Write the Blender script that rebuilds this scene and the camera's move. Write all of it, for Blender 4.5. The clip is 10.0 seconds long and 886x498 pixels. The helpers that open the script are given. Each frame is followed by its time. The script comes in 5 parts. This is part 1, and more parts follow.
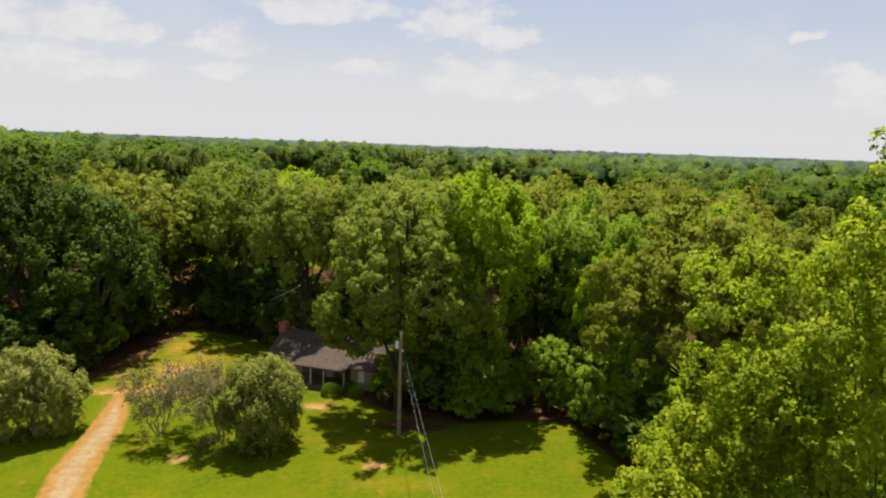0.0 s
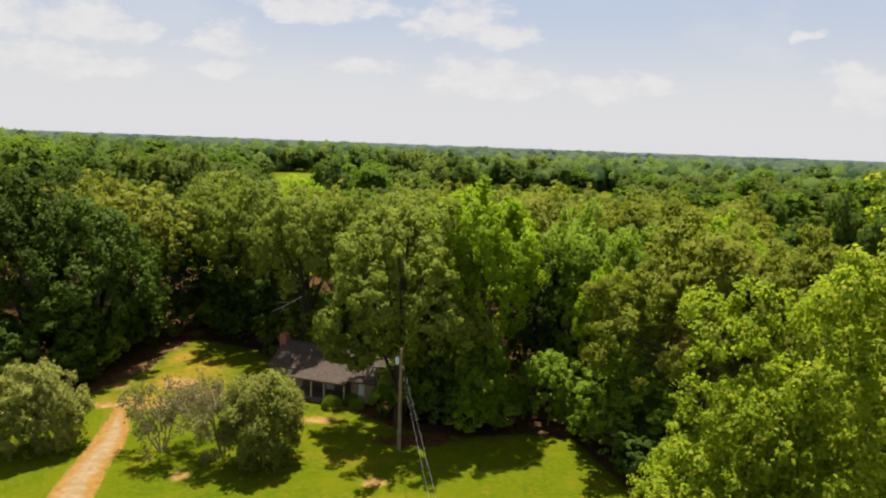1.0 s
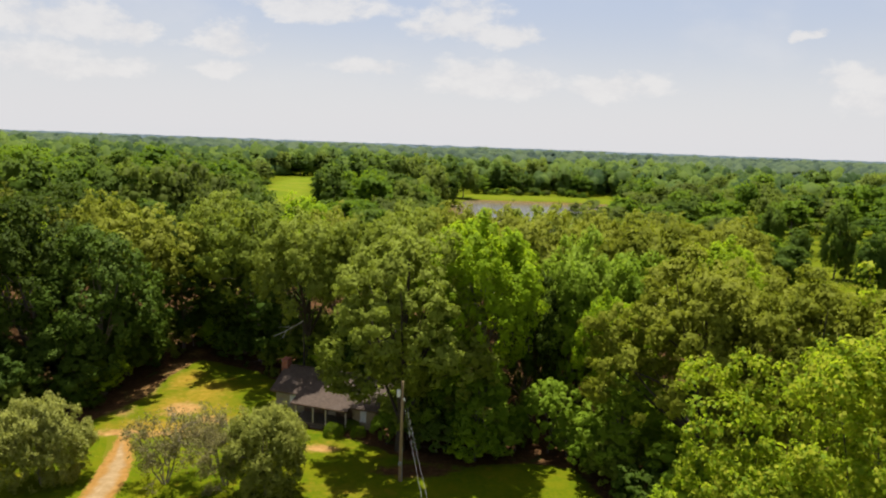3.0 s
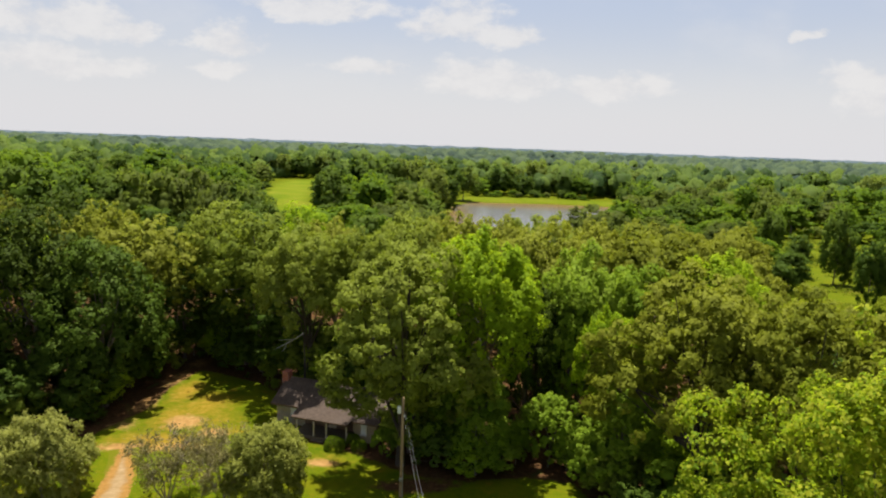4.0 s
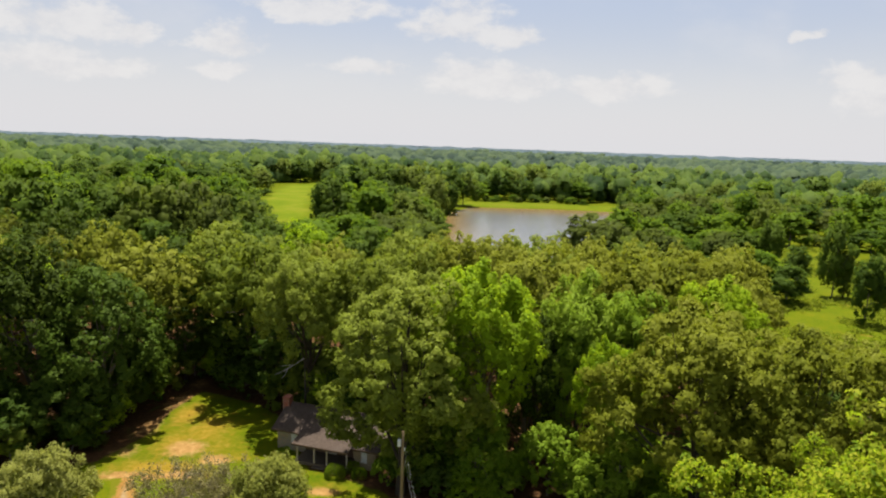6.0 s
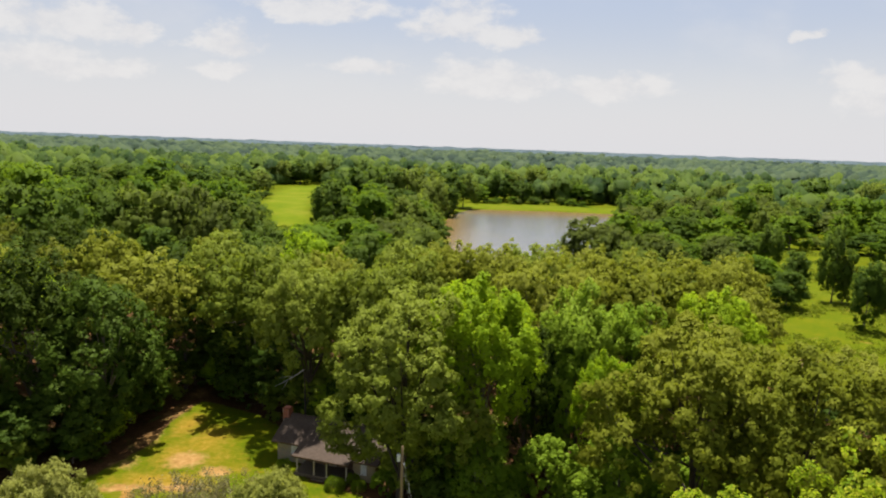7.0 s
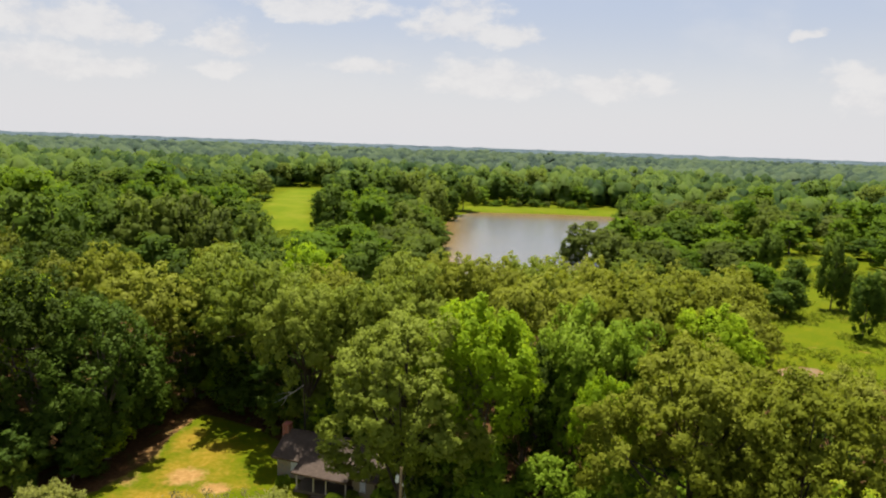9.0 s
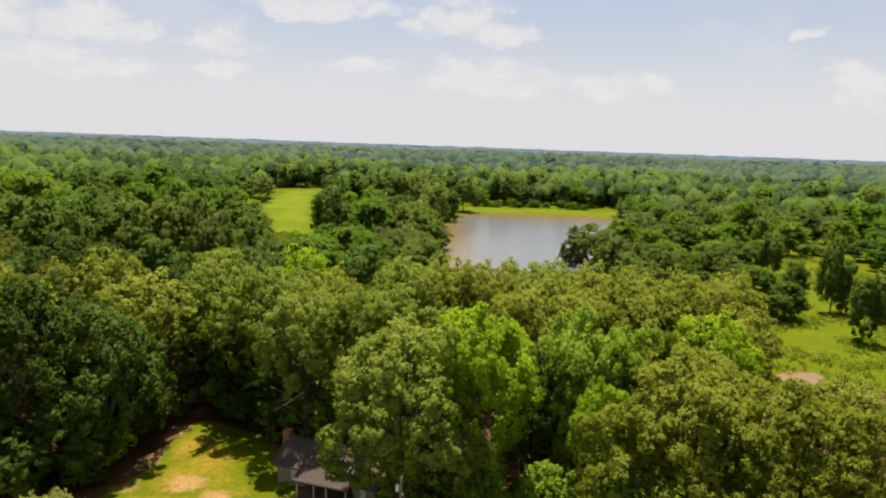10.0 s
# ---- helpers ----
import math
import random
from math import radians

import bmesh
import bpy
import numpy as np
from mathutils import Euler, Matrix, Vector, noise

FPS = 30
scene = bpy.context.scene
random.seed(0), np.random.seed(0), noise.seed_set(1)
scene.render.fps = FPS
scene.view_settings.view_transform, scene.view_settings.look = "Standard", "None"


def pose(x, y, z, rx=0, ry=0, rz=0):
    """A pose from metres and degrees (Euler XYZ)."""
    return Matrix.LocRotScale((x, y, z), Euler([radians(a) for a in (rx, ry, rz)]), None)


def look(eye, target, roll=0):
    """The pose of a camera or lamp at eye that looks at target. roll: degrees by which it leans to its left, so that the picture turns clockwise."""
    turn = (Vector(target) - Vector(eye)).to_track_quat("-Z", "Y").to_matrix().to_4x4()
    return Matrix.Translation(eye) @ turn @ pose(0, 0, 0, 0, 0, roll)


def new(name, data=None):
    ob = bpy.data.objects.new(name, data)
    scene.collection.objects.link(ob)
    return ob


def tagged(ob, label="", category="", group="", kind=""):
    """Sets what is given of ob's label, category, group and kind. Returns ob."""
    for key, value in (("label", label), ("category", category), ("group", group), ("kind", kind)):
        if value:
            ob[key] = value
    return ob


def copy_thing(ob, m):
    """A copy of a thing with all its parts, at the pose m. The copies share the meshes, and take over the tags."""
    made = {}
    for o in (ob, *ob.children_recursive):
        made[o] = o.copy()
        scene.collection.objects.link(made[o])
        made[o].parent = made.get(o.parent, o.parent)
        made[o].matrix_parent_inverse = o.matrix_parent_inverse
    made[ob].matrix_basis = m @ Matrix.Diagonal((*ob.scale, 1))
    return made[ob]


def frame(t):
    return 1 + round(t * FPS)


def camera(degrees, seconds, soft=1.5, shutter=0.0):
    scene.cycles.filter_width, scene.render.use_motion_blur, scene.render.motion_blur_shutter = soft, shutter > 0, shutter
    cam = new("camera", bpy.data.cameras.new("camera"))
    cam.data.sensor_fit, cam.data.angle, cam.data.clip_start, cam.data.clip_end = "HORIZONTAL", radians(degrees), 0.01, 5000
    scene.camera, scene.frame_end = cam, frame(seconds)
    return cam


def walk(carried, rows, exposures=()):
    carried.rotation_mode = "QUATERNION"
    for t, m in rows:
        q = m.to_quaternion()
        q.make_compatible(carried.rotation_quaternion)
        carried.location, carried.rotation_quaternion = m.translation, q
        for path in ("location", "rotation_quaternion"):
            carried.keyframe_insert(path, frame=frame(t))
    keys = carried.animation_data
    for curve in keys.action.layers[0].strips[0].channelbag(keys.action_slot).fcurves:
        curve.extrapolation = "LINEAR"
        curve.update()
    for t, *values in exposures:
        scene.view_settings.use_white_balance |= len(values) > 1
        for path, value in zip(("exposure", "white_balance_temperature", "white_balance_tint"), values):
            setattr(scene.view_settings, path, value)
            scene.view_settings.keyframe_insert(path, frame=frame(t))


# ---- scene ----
cam = camera(70.0, 10.0, soft=2.1)
PATH = [
    (0, (0.712, -0.266, 24.324), (-1.28, 98.39, 8.10), 2.08),
    (0.5, (0.686, -0.276, 25.041), (-1.29, 98.37, 8.75), 2.11),
    (1, (0.646, -0.284, 25.777), (-1.32, 98.35, 9.45), 2.12),
    (1.5, (0.595, -0.290, 26.512), (-1.35, 98.34, 10.15), 2.12),
    (2, (0.540, -0.295, 27.237), (-1.40, 98.34, 10.86), 2.12),
    (2.5, (0.483, -0.297, 27.952), (-1.44, 98.33, 11.57), 2.12),
    (4, (0.340, -0.286, 30.103), (-1.56, 98.35, 13.74), 2.09),
    (4.5, (0.309, -0.278, 30.838), (-1.59, 98.36, 14.49), 2.08),
    (5, (0.288, -0.267, 31.578), (-1.61, 98.37, 15.24), 2.07),
    (5.5, (0.278, -0.255, 32.318), (-1.62, 98.38, 15.99), 2.06),
    (6, (0.279, -0.242, 33.042), (-1.62, 98.40, 16.72), 2.06),
    (7.5, (0.332, -0.202, 34.970), (-1.60, 98.44, 18.63), 2.04),
    (8, (0.359, -0.192, 35.488), (-1.59, 98.44, 19.13), 2.04),
    (8.5, (0.386, -0.185, 35.943), (-1.58, 98.44, 19.56), 2.04),
    (9, (0.408, -0.183, 36.355), (-1.57, 98.44, 19.94), 2.04),
    (9.5, (0.422, -0.186, 36.771), (-1.58, 98.43, 20.32), 2.03),
    (10, (0.421, -0.197, 37.267), (-1.59, 98.41, 20.77), 2.02),
]
walk(cam, [(t, look(eye, target, roll)) for t, eye, target, roll in PATH])

# ---- world, sun ----
SUN_EL, SUN_AZ = radians(73.0), radians(-4.0)   # azimuth from +y towards +x
world = bpy.data.worlds.new("sky")
scene.world = world
world.use_nodes = True
wn, wl = world.node_tree.nodes, world.node_tree.links
wn.clear()


def wmath(op, a, b=None, c=None, clamp=False):
    n = wn.new("ShaderNodeMath")
    n.operation, n.use_clamp = op, clamp
    for k, v in enumerate((a, b, c)):
        if v is None:
            continue
        if isinstance(v, (int, float)):
            n.inputs[k].default_value = v
        else:
            wl.new(v, n.inputs[k])
    return n.outputs[0]


def wsmooth(value, lo, hi):
    n = wn.new("ShaderNodeMapRange")
    n.interpolation_type = "SMOOTHSTEP"
    wl.new(value, n.inputs[0])
    n.inputs[1].default_value, n.inputs[2].default_value = lo, hi
    return n.outputs[0]


def wmix(fac, a, b):
    n = wn.new("ShaderNodeMix")
    n.data_type = "RGBA"
    wl.new(fac, n.inputs[0])
    for k, v in ((6, a), (7, b)):
        if isinstance(v, tuple):
            n.inputs[k].default_value = (*v, 1)
        else:
            wl.new(v, n.inputs[k])
    return n.outputs[2]


def wnoise(vector, scale, detail, rough):
    n = wn.new("ShaderNodeTexNoise")
    wl.new(vector, n.inputs["Vector"])
    n.inputs["Scale"].default_value, n.inputs["Detail"].default_value, n.inputs["Roughness"].default_value = scale, detail, rough
    return n.outputs[0]


coord = wn.new("ShaderNodeTexCoord")
split = wn.new("ShaderNodeSeparateXYZ")
wl.new(coord.outputs["Generated"], split.inputs[0])
dx, dy, dz = split.outputs
sky = wn.new("ShaderNodeTexSky")
sky.sky_type = "NISHITA"
sky.sun_disc = False
sky.sun_elevation, sky.sun_rotation = SUN_EL, SUN_AZ
sky.air_density, sky.dust_density, sky.ozone_density = 1.0, 1.6, 1.0
# milky summer haze low down, thinning upwards
haze = wsmooth(dz, 0.42, -0.02)
base = wmix(wmath("MULTIPLY", haze, 0.93), sky.outputs[0], (7.75, 7.68, 7.95))
blue = wmath("MULTIPLY", wsmooth(dz, 0.07, 0.26), wsmooth(dz, 0.6, 0.3))
base = wmix(wmath("MULTIPLY", blue, 0.75), base, (5.2, 6.05, 7.8))
# cumulus: (tan azimuth, tan elevation, half width, half height)
safe = wmath("MAXIMUM", dy, 0.05)
cu, cv = wmath("DIVIDE", dx, safe), wmath("DIVIDE", dz, safe)
flat = wn.new("ShaderNodeCombineXYZ")
wl.new(cu, flat.inputs[0])
wl.new(wmath("MULTIPLY", cv, 1.8), flat.inputs[1])
puff = wmath("SUBTRACT", wnoise(flat.outputs[0], 13, 7, 0.66), 0.5)
swirl = wn.new("ShaderNodeTexNoise")
wl.new(flat.outputs[0], swirl.inputs["Vector"])
swirl.inputs["Scale"].default_value, swirl.inputs["Detail"].default_value, swirl.inputs["Roughness"].default_value = 9.0, 5.0, 0.6
bend = wn.new("ShaderNodeSeparateColor")
wl.new(swirl.outputs["Color"], bend.inputs[0])
cu = wmath("ADD", cu, wmath("MULTIPLY", wmath("SUBTRACT", bend.outputs[0], 0.5), 0.16))
cv = wmath("ADD", cv, wmath("MULTIPLY", wmath("SUBTRACT", bend.outputs[1], 0.5), 0.06))
wisp = wnoise(flat.outputs[0], 5, 4, 0.55)
CLOUDS = [(-0.624, 0.18, 0.15, 0.034), (-0.507, 0.163, 0.05, 0.024), (-0.646, 0.114, 0.094, 0.028), (-0.549, 0.103, 0.06, 0.02),
          (-0.361, 0.151, 0.06, 0.024), (-0.224, 0.205, 0.11, 0.022), (-0.014, 0.19, 0.07, 0.036), (0.059, 0.172, 0.07, 0.02),
          (-0.146, 0.118, 0.058, 0.016), (0.231, 0.099, 0.075, 0.023), (0.521, 0.179, 0.024, 0.0095), (0.611, 0.128, 0.065, 0.024),
          (0.637, 0.092, 0.07, 0.025), (0.037, 0.105, 0.10, 0.032), (-0.368, 0.108, 0.054, 0.013)]
mask = None
for u0, v0, a, b in CLOUDS:
    rise = wmath("SUBTRACT", cv, v0 - b * 0.35)
    tall = wmath("MAXIMUM", wmath("DIVIDE", rise, b * 1.15), wmath("DIVIDE", rise, -b * 0.75))
    q = wmath("ADD", wmath("POWER", wmath("DIVIDE", wmath("ABSOLUTE", wmath("SUBTRACT", cu, u0)), a * 1.05), 2.0), wmath("POWER", tall, 2.0))
    one = wsmooth(wmath("ADD", q, wmath("MULTIPLY", puff, 4.2)), 1.5, 0.1)
    mask = one if mask is None else wmath("MAXIMUM", mask, one)
mask = wmath("MULTIPLY", mask, wsmooth(dy, 0.1, 0.3))
veil = wmath("MULTIPLY", wsmooth(wisp, 0.45, 0.7), wsmooth(dz, 0.03, 0.12))
high = wn.new("ShaderNodeCombineXYZ")
up = wmath("ADD", wmath("MAXIMUM", dz, 0.0), 0.12)
wl.new(wmath("DIVIDE", dx, up), high.inputs[0])
wl.new(wmath("DIVIDE", dy, up), high.inputs[1])
over = wmath("MULTIPLY", wsmooth(wnoise(high.outputs[0], 1.6, 5, 0.6), 0.5, 0.66), wsmooth(dz, 0.3, 0.5))
cloudy = wmath("MAXIMUM", wmath("MAXIMUM", wmath("MULTIPLY", mask, 0.85), wmath("MULTIPLY", veil, 0.22)), wmath("MULTIPLY", over, 0.7))
grey = wmix(wsmooth(puff, -0.12, 0.14), (8.2, 8.05, 8.0), (7.5, 7.4, 7.5))
final = wmix(cloudy, base, grey)
# unseen cloud overhead, made extra bright to fill the shade below
final = wmix(wmath("MULTIPLY", over, 0.8), final, (11.2, 11.0, 10.7))
back = wn.new("ShaderNodeBackground")
back.inputs[1].default_value = 0.0595
wl.new(final, back.inputs[0])
wout = wn.new("ShaderNodeOutputWorld")
wl.new(back.outputs[0], wout.inputs[0])

sun = new("sun", bpy.data.lights.new("sun", "SUN"))
sun.data.energy, sun.data.angle, sun.data.color = 5.0, radians(0.55), (1.0, 0.955, 0.87)
sun.matrix_world = look(Vector((math.sin(SUN_AZ) * math.cos(SUN_EL), math.cos(SUN_AZ) * math.cos(SUN_EL), math.sin(SUN_EL))) * 200, (0, 0, 0))
scene.view_settings.exposure = 0.75


# ---- materials ----
class Mat:
    """A node material with a few short ways to add nodes."""

    def __init__(self, name, rough=0.8, spec=0.3):
        self.m = bpy.data.materials.new(name)
        self.m.use_nodes = True
        self.n, self.l = self.m.node_tree.nodes, self.m.node_tree.links
        self.bsdf = self.n["Principled BSDF"]
        self.bsdf.inputs["Roughness"].default_value = rough
        self.bsdf.inputs["Specular IOR Level"].default_value = spec
        self.place = self.n.new("ShaderNodeTexCoord").outputs["Object"]

    def noise(self, scale, detail=4, rough=0.6, vector=None, stretch=None):
        v = vector or self.place
        if stretch:
            mp = self.n.new("ShaderNodeMapping")
            mp.inputs["Scale"].default_value = stretch
            self.l.new(v, mp.inputs[0])
            v = mp.outputs[0]
        t = self.n.new("ShaderNodeTexNoise")
        t.inputs["Scale"].default_value, t.inputs["Detail"].default_value, t.inputs["Roughness"].default_value = scale, detail, rough
        self.l.new(v, t.inputs["Vector"])
        return t.outputs[0]

    def ramp(self, value, stops):
        r = self.n.new("ShaderNodeValToRGB")
        while len(r.color_ramp.elements) < len(stops):
            r.color_ramp.elements.new(0.5)
        for e, (p, c) in zip(r.color_ramp.elements, stops):
            e.position, e.color = p, (*c, 1)
        self.l.new(value, r.inputs[0])
        return r.outputs[0]

    def smooth(self, value, lo, hi):
        r = self.n.new("ShaderNodeMapRange")
        r.interpolation_type = "SMOOTHSTEP"
        self.l.new(value, r.inputs[0])
        r.inputs[1].default_value, r.inputs[2].default_value = lo, hi
        return r.outputs[0]

    def math(self, op, a, b):
        r = self.n.new("ShaderNodeMath")
        r.operation = op
        for k, v in enumerate((a, b)):
            if isinstance(v, (int, float)):
                r.inputs[k].default_value = v
            else:
                self.l.new(v, r.inputs[k])
        return r.outputs[0]

    def mix(self, fac, a, b, blend="MIX"):
        r = self.n.new("ShaderNodeMix")
        r.data_type, r.blend_type = "RGBA", blend
        for k, v in ((0, fac), (6, a), (7, b)):
            if isinstance(v, tuple):
                r.inputs[k].default_value = (*v, 1)
            elif isinstance(v, (int, float)):
                r.inputs[k].default_value = v
            else:
                self.l.new(v, r.inputs[k])
        return r.outputs[2]

    def attr(self, name):
        a = self.n.new("ShaderNodeAttribute")
        a.attribute_name = name
        return a.outputs["Fac"]

    def colour(self, c):
        if isinstance(c, tuple):
            self.bsdf.inputs["Base Color"].default_value = (*c, 1)
        else:
            self.l.new(c, self.bsdf.inputs["Base Color"])
        return self

    def bump(self, value, strength=0.4, distance=0.02):
        b = self.n.new("ShaderNodeBump")
        b.inputs["Strength"].default_value, b.inputs["Distance"].default_value = strength, distance
        self.l.new(value, b.inputs["Height"])
        self.l.new(b.outputs[0], self.bsdf.inputs["Normal"])
        return self


def leaf_material(name, dark, mid, light, through_colour, glow=0.38, spread=0.3, species=False, gloss=0.05):
    """Leaves: colour by leaf and by tree, a waxy face, and light shining through."""
    k = Mat(name, 0.6, gloss)
    leaf = k.n.new("ShaderNodeNewGeometry").outputs["Random Per Island"]
    tree = k.attr("tone") if species else k.n.new("ShaderNodeObjectInfo").outputs["Random"]
    patch = k.noise(0.35, 3, 0.6)
    if species:
        patch = k.math("MULTIPLY", tree, 1.3)
    mixed = k.math("ADD", k.math("MULTIPLY", leaf, spread), k.math("ADD", k.math("MULTIPLY", patch, 0.5), k.math("MULTIPLY", tree, 0.5 - spread * 0.5)))
    c = k.ramp(mixed, [(0.15, dark), (0.5, mid), (0.95, light)])
    k.colour(c)
    t = k.n.new("ShaderNodeBsdfTranslucent")
    k.l.new(k.mix(0.6, c, through_colour), t.inputs[0])
    s = k.n.new("ShaderNodeMixShader")
    s.inputs[0].default_value = glow
    k.l.new(k.bsdf.outputs[0], s.inputs[1])
    k.l.new(t.outputs[0], s.inputs[2])
    k.l.new(s.outputs[0], k.n["Material Output"].inputs[0])
    return k.m


LEAF = {
    "oak": leaf_material("oak_leaves", (0.085, 0.125, 0.014), (0.165, 0.207, 0.022), (0.26, 0.3, 0.045), (0.26, 0.32, 0.018), glow=0.4, spread=0.25, gloss=0.05),
    "olive": leaf_material("olive_leaves", (0.101, 0.127, 0.0115), (0.182, 0.202, 0.0173), (0.269, 0.286, 0.0422), (0.269, 0.302, 0.0173), glow=0.4, spread=0.25, gloss=0.04),
    "lime": leaf_material("lime_leaves", (0.135, 0.22, 0.008), (0.225, 0.335, 0.012), (0.33, 0.43, 0.022), (0.42, 0.54, 0.013), glow=0.52, spread=0.25, gloss=0.05),
    "green": leaf_material("green_leaves", (0.0288, 0.0594, 0.0063), (0.0594, 0.099, 0.0099), (0.104, 0.149, 0.0189), (0.108, 0.171, 0.0108), glow=0.34, spread=0.25, gloss=0.05),
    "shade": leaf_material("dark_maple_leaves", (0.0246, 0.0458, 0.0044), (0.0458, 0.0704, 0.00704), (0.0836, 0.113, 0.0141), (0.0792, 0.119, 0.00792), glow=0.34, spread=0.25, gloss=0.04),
    "brown": leaf_material("brownish_leaves", (0.078, 0.093, 0.01), (0.135, 0.152, 0.016), (0.205, 0.215, 0.035), (0.2, 0.23, 0.015), glow=0.42, spread=0.22),
    "maple": leaf_material("maple_leaves", (0.095, 0.165, 0.011), (0.175, 0.262, 0.018), (0.265, 0.35, 0.034), (0.29, 0.42, 0.02), glow=0.44, spread=0.22, gloss=0.05),
    # gum: the yellow light stop paints sun glints onto some leaves
    "gum": leaf_material("gum_leaves", (0.0837, 0.153, 0.00744), (0.167, 0.256, 0.0112), (0.409, 0.409, 0.0279), (0.372, 0.484, 0.014), glow=0.55, spread=0.5, gloss=0.08),
    "silver": leaf_material("silver_leaves", (0.155, 0.178, 0.028), (0.255, 0.272, 0.05), (0.38, 0.385, 0.1), (0.36, 0.37, 0.06), glow=0.5, gloss=0.1),
    "dry": leaf_material("dry_leaves", (0.13, 0.12, 0.04), (0.22, 0.2, 0.07), (0.32, 0.28, 0.12), (0.25, 0.23, 0.05)),
    "box": leaf_material("boxwood_leaves", (0.07, 0.115, 0.006), (0.13, 0.19, 0.008), (0.19, 0.25, 0.015), (0.18, 0.26, 0.015)),
    # far: leaf green set a little bluer to stand for haze
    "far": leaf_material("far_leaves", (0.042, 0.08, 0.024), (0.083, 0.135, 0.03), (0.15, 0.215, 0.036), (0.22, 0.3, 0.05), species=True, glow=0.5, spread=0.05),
    # next two: the blue-grey of distance haze is put into the leaf colour
    "pale": leaf_material("haze_tinted_leaves", (0.05, 0.08, 0.058), (0.08, 0.12, 0.072), (0.125, 0.172, 0.085), (0.16, 0.21, 0.1), species=True, glow=0.45, spread=0.05),
    "blue": leaf_material("haze_blue_leaves", (0.095, 0.135, 0.155), (0.108, 0.15, 0.168), (0.122, 0.165, 0.178), (0.12, 0.16, 0.175), species=True, glow=0.3, spread=0.02),
    "wood": leaf_material("wood_leaves", (0.062, 0.096, 0.014), (0.115, 0.155, 0.02), (0.18, 0.22, 0.036), (0.24, 0.31, 0.03), glow=0.52, spread=0.12),
    "deep": leaf_material("deep_leaves", (0.04, 0.08, 0.01), (0.075, 0.122, 0.014), (0.125, 0.18, 0.022), (0.19, 0.27, 0.025), glow=0.52, spread=0.12),
    "dull": leaf_material("dull_leaves", (0.057, 0.0817, 0.0133), (0.0969, 0.125, 0.019), (0.147, 0.178, 0.0342), (0.199, 0.252, 0.0285), glow=0.48, spread=0.12),
    "fresh": leaf_material("fresh_leaves", (0.0552, 0.11, 0.00736), (0.0975, 0.166, 0.0101), (0.152, 0.23, 0.0156), (0.23, 0.331, 0.012), glow=0.5, spread=0.12),
    "weed": leaf_material("weed_leaves", (0.11, 0.17, 0.012), (0.17, 0.23, 0.016), (0.26, 0.28, 0.03), (0.26, 0.32, 0.02), glow=0.5),
}


def bark_material(name, dark, light):
    k = Mat(name, 0.9, 0.2)
    n = k.noise(3.0, 6, 0.7, stretch=(4, 4, 0.7))
    return k.colour(k.mix(k.smooth(k.noise(0.9), 0.4, 0.75), k.ramp(n, [(0.3, dark), (0.7, light)]), light)).bump(n, 0.8, 0.04).m


BARK = bark_material("bark", (0.05, 0.04, 0.03), (0.2, 0.17, 0.13))
# bark with crown shade put into its colour, so trunks sink back
SHADED_BARK = bark_material("shaded_bark", (0.025, 0.02, 0.014), (0.08, 0.065, 0.048))
PALE_BARK = bark_material("pale_bark", (0.2, 0.18, 0.15), (0.5, 0.47, 0.42))
GREY_TWIG = bark_material("grey_twigs", (0.12, 0.095, 0.07), (0.3, 0.25, 0.2))

k = Mat("ground", 0.95, 0.03)
grass_a = k.ramp(k.noise(0.22, 5, 0.65), [(0.3, (0.042, 0.08, 0.002)), (0.5, (0.074, 0.102, 0.002)), (0.72, (0.13, 0.12, 0.004))])
grass_b = k.mix(k.smooth(k.noise(2.3, 6, 0.7), 0.35, 0.75), grass_a, (0.115, 0.122, 0.003))
grass_b = k.mix(k.math("MULTIPLY", k.smooth(k.noise(9.0, 4, 0.7), 0.45, 0.8), 0.6), grass_b, (0.05, 0.085, 0.006))
grass_b = k.mix(k.math("MULTIPLY", k.smooth(k.noise(0.6, 5, 0.7), 0.56, 0.72), 0.6), grass_b, (0.2, 0.12, 0.012))
soil = k.ramp(k.noise(1.2, 6, 0.7), [(0.3, (0.2, 0.105, 0.03)), (0.55, (0.31, 0.18, 0.06)), (0.75, (0.42, 0.28, 0.12))])
litter = k.ramp(k.noise(2.5, 6, 0.75), [(0.3, (0.04, 0.021, 0.009)), (0.55, (0.085, 0.043, 0.018)), (0.75, (0.14, 0.075, 0.03))])
litter = k.mix(k.smooth(k.noise(0.5, 5, 0.7), 0.55, 0.75), litter, (0.055, 0.075, 0.015))
rag = k.math("MULTIPLY", k.math("SUBTRACT", k.noise(1.1, 6, 0.7), 0.5), 0.9)
floor_c = k.mix(k.smooth(k.math("ADD", k.attr("lawn"), rag), 0.35, 0.65), litter, grass_b)
floor_c = k.mix(k.math("MULTIPLY", k.smooth(k.math("ADD", k.attr("dry"), k.math("MULTIPLY", rag, 0.8)), 0.2, 0.8), k.attr("lawn")), floor_c, k.ramp(k.noise(1.7, 5, 0.7), [(0.3, (0.15, 0.112, 0.008)), (0.5, (0.23, 0.148, 0.016)), (0.7, (0.3, 0.185, 0.034))]))
floor_c = k.mix(k.math("MULTIPLY", k.attr("meadow"), 0.8), floor_c, k.ramp(k.noise(0.06, 5, 0.65), [(0.3, (0.085, 0.135, 0.006)), (0.5, (0.13, 0.165, 0.008)), (0.7, (0.185, 0.185, 0.02))]))
floor_c = k.mix(k.smooth(k.math("ADD", k.attr("bare"), rag), 0.35, 0.8), floor_c, soil)
GROUND = k.colour(floor_c).bump(k.noise(6.0, 6, 0.7), 0.6, 0.08).m

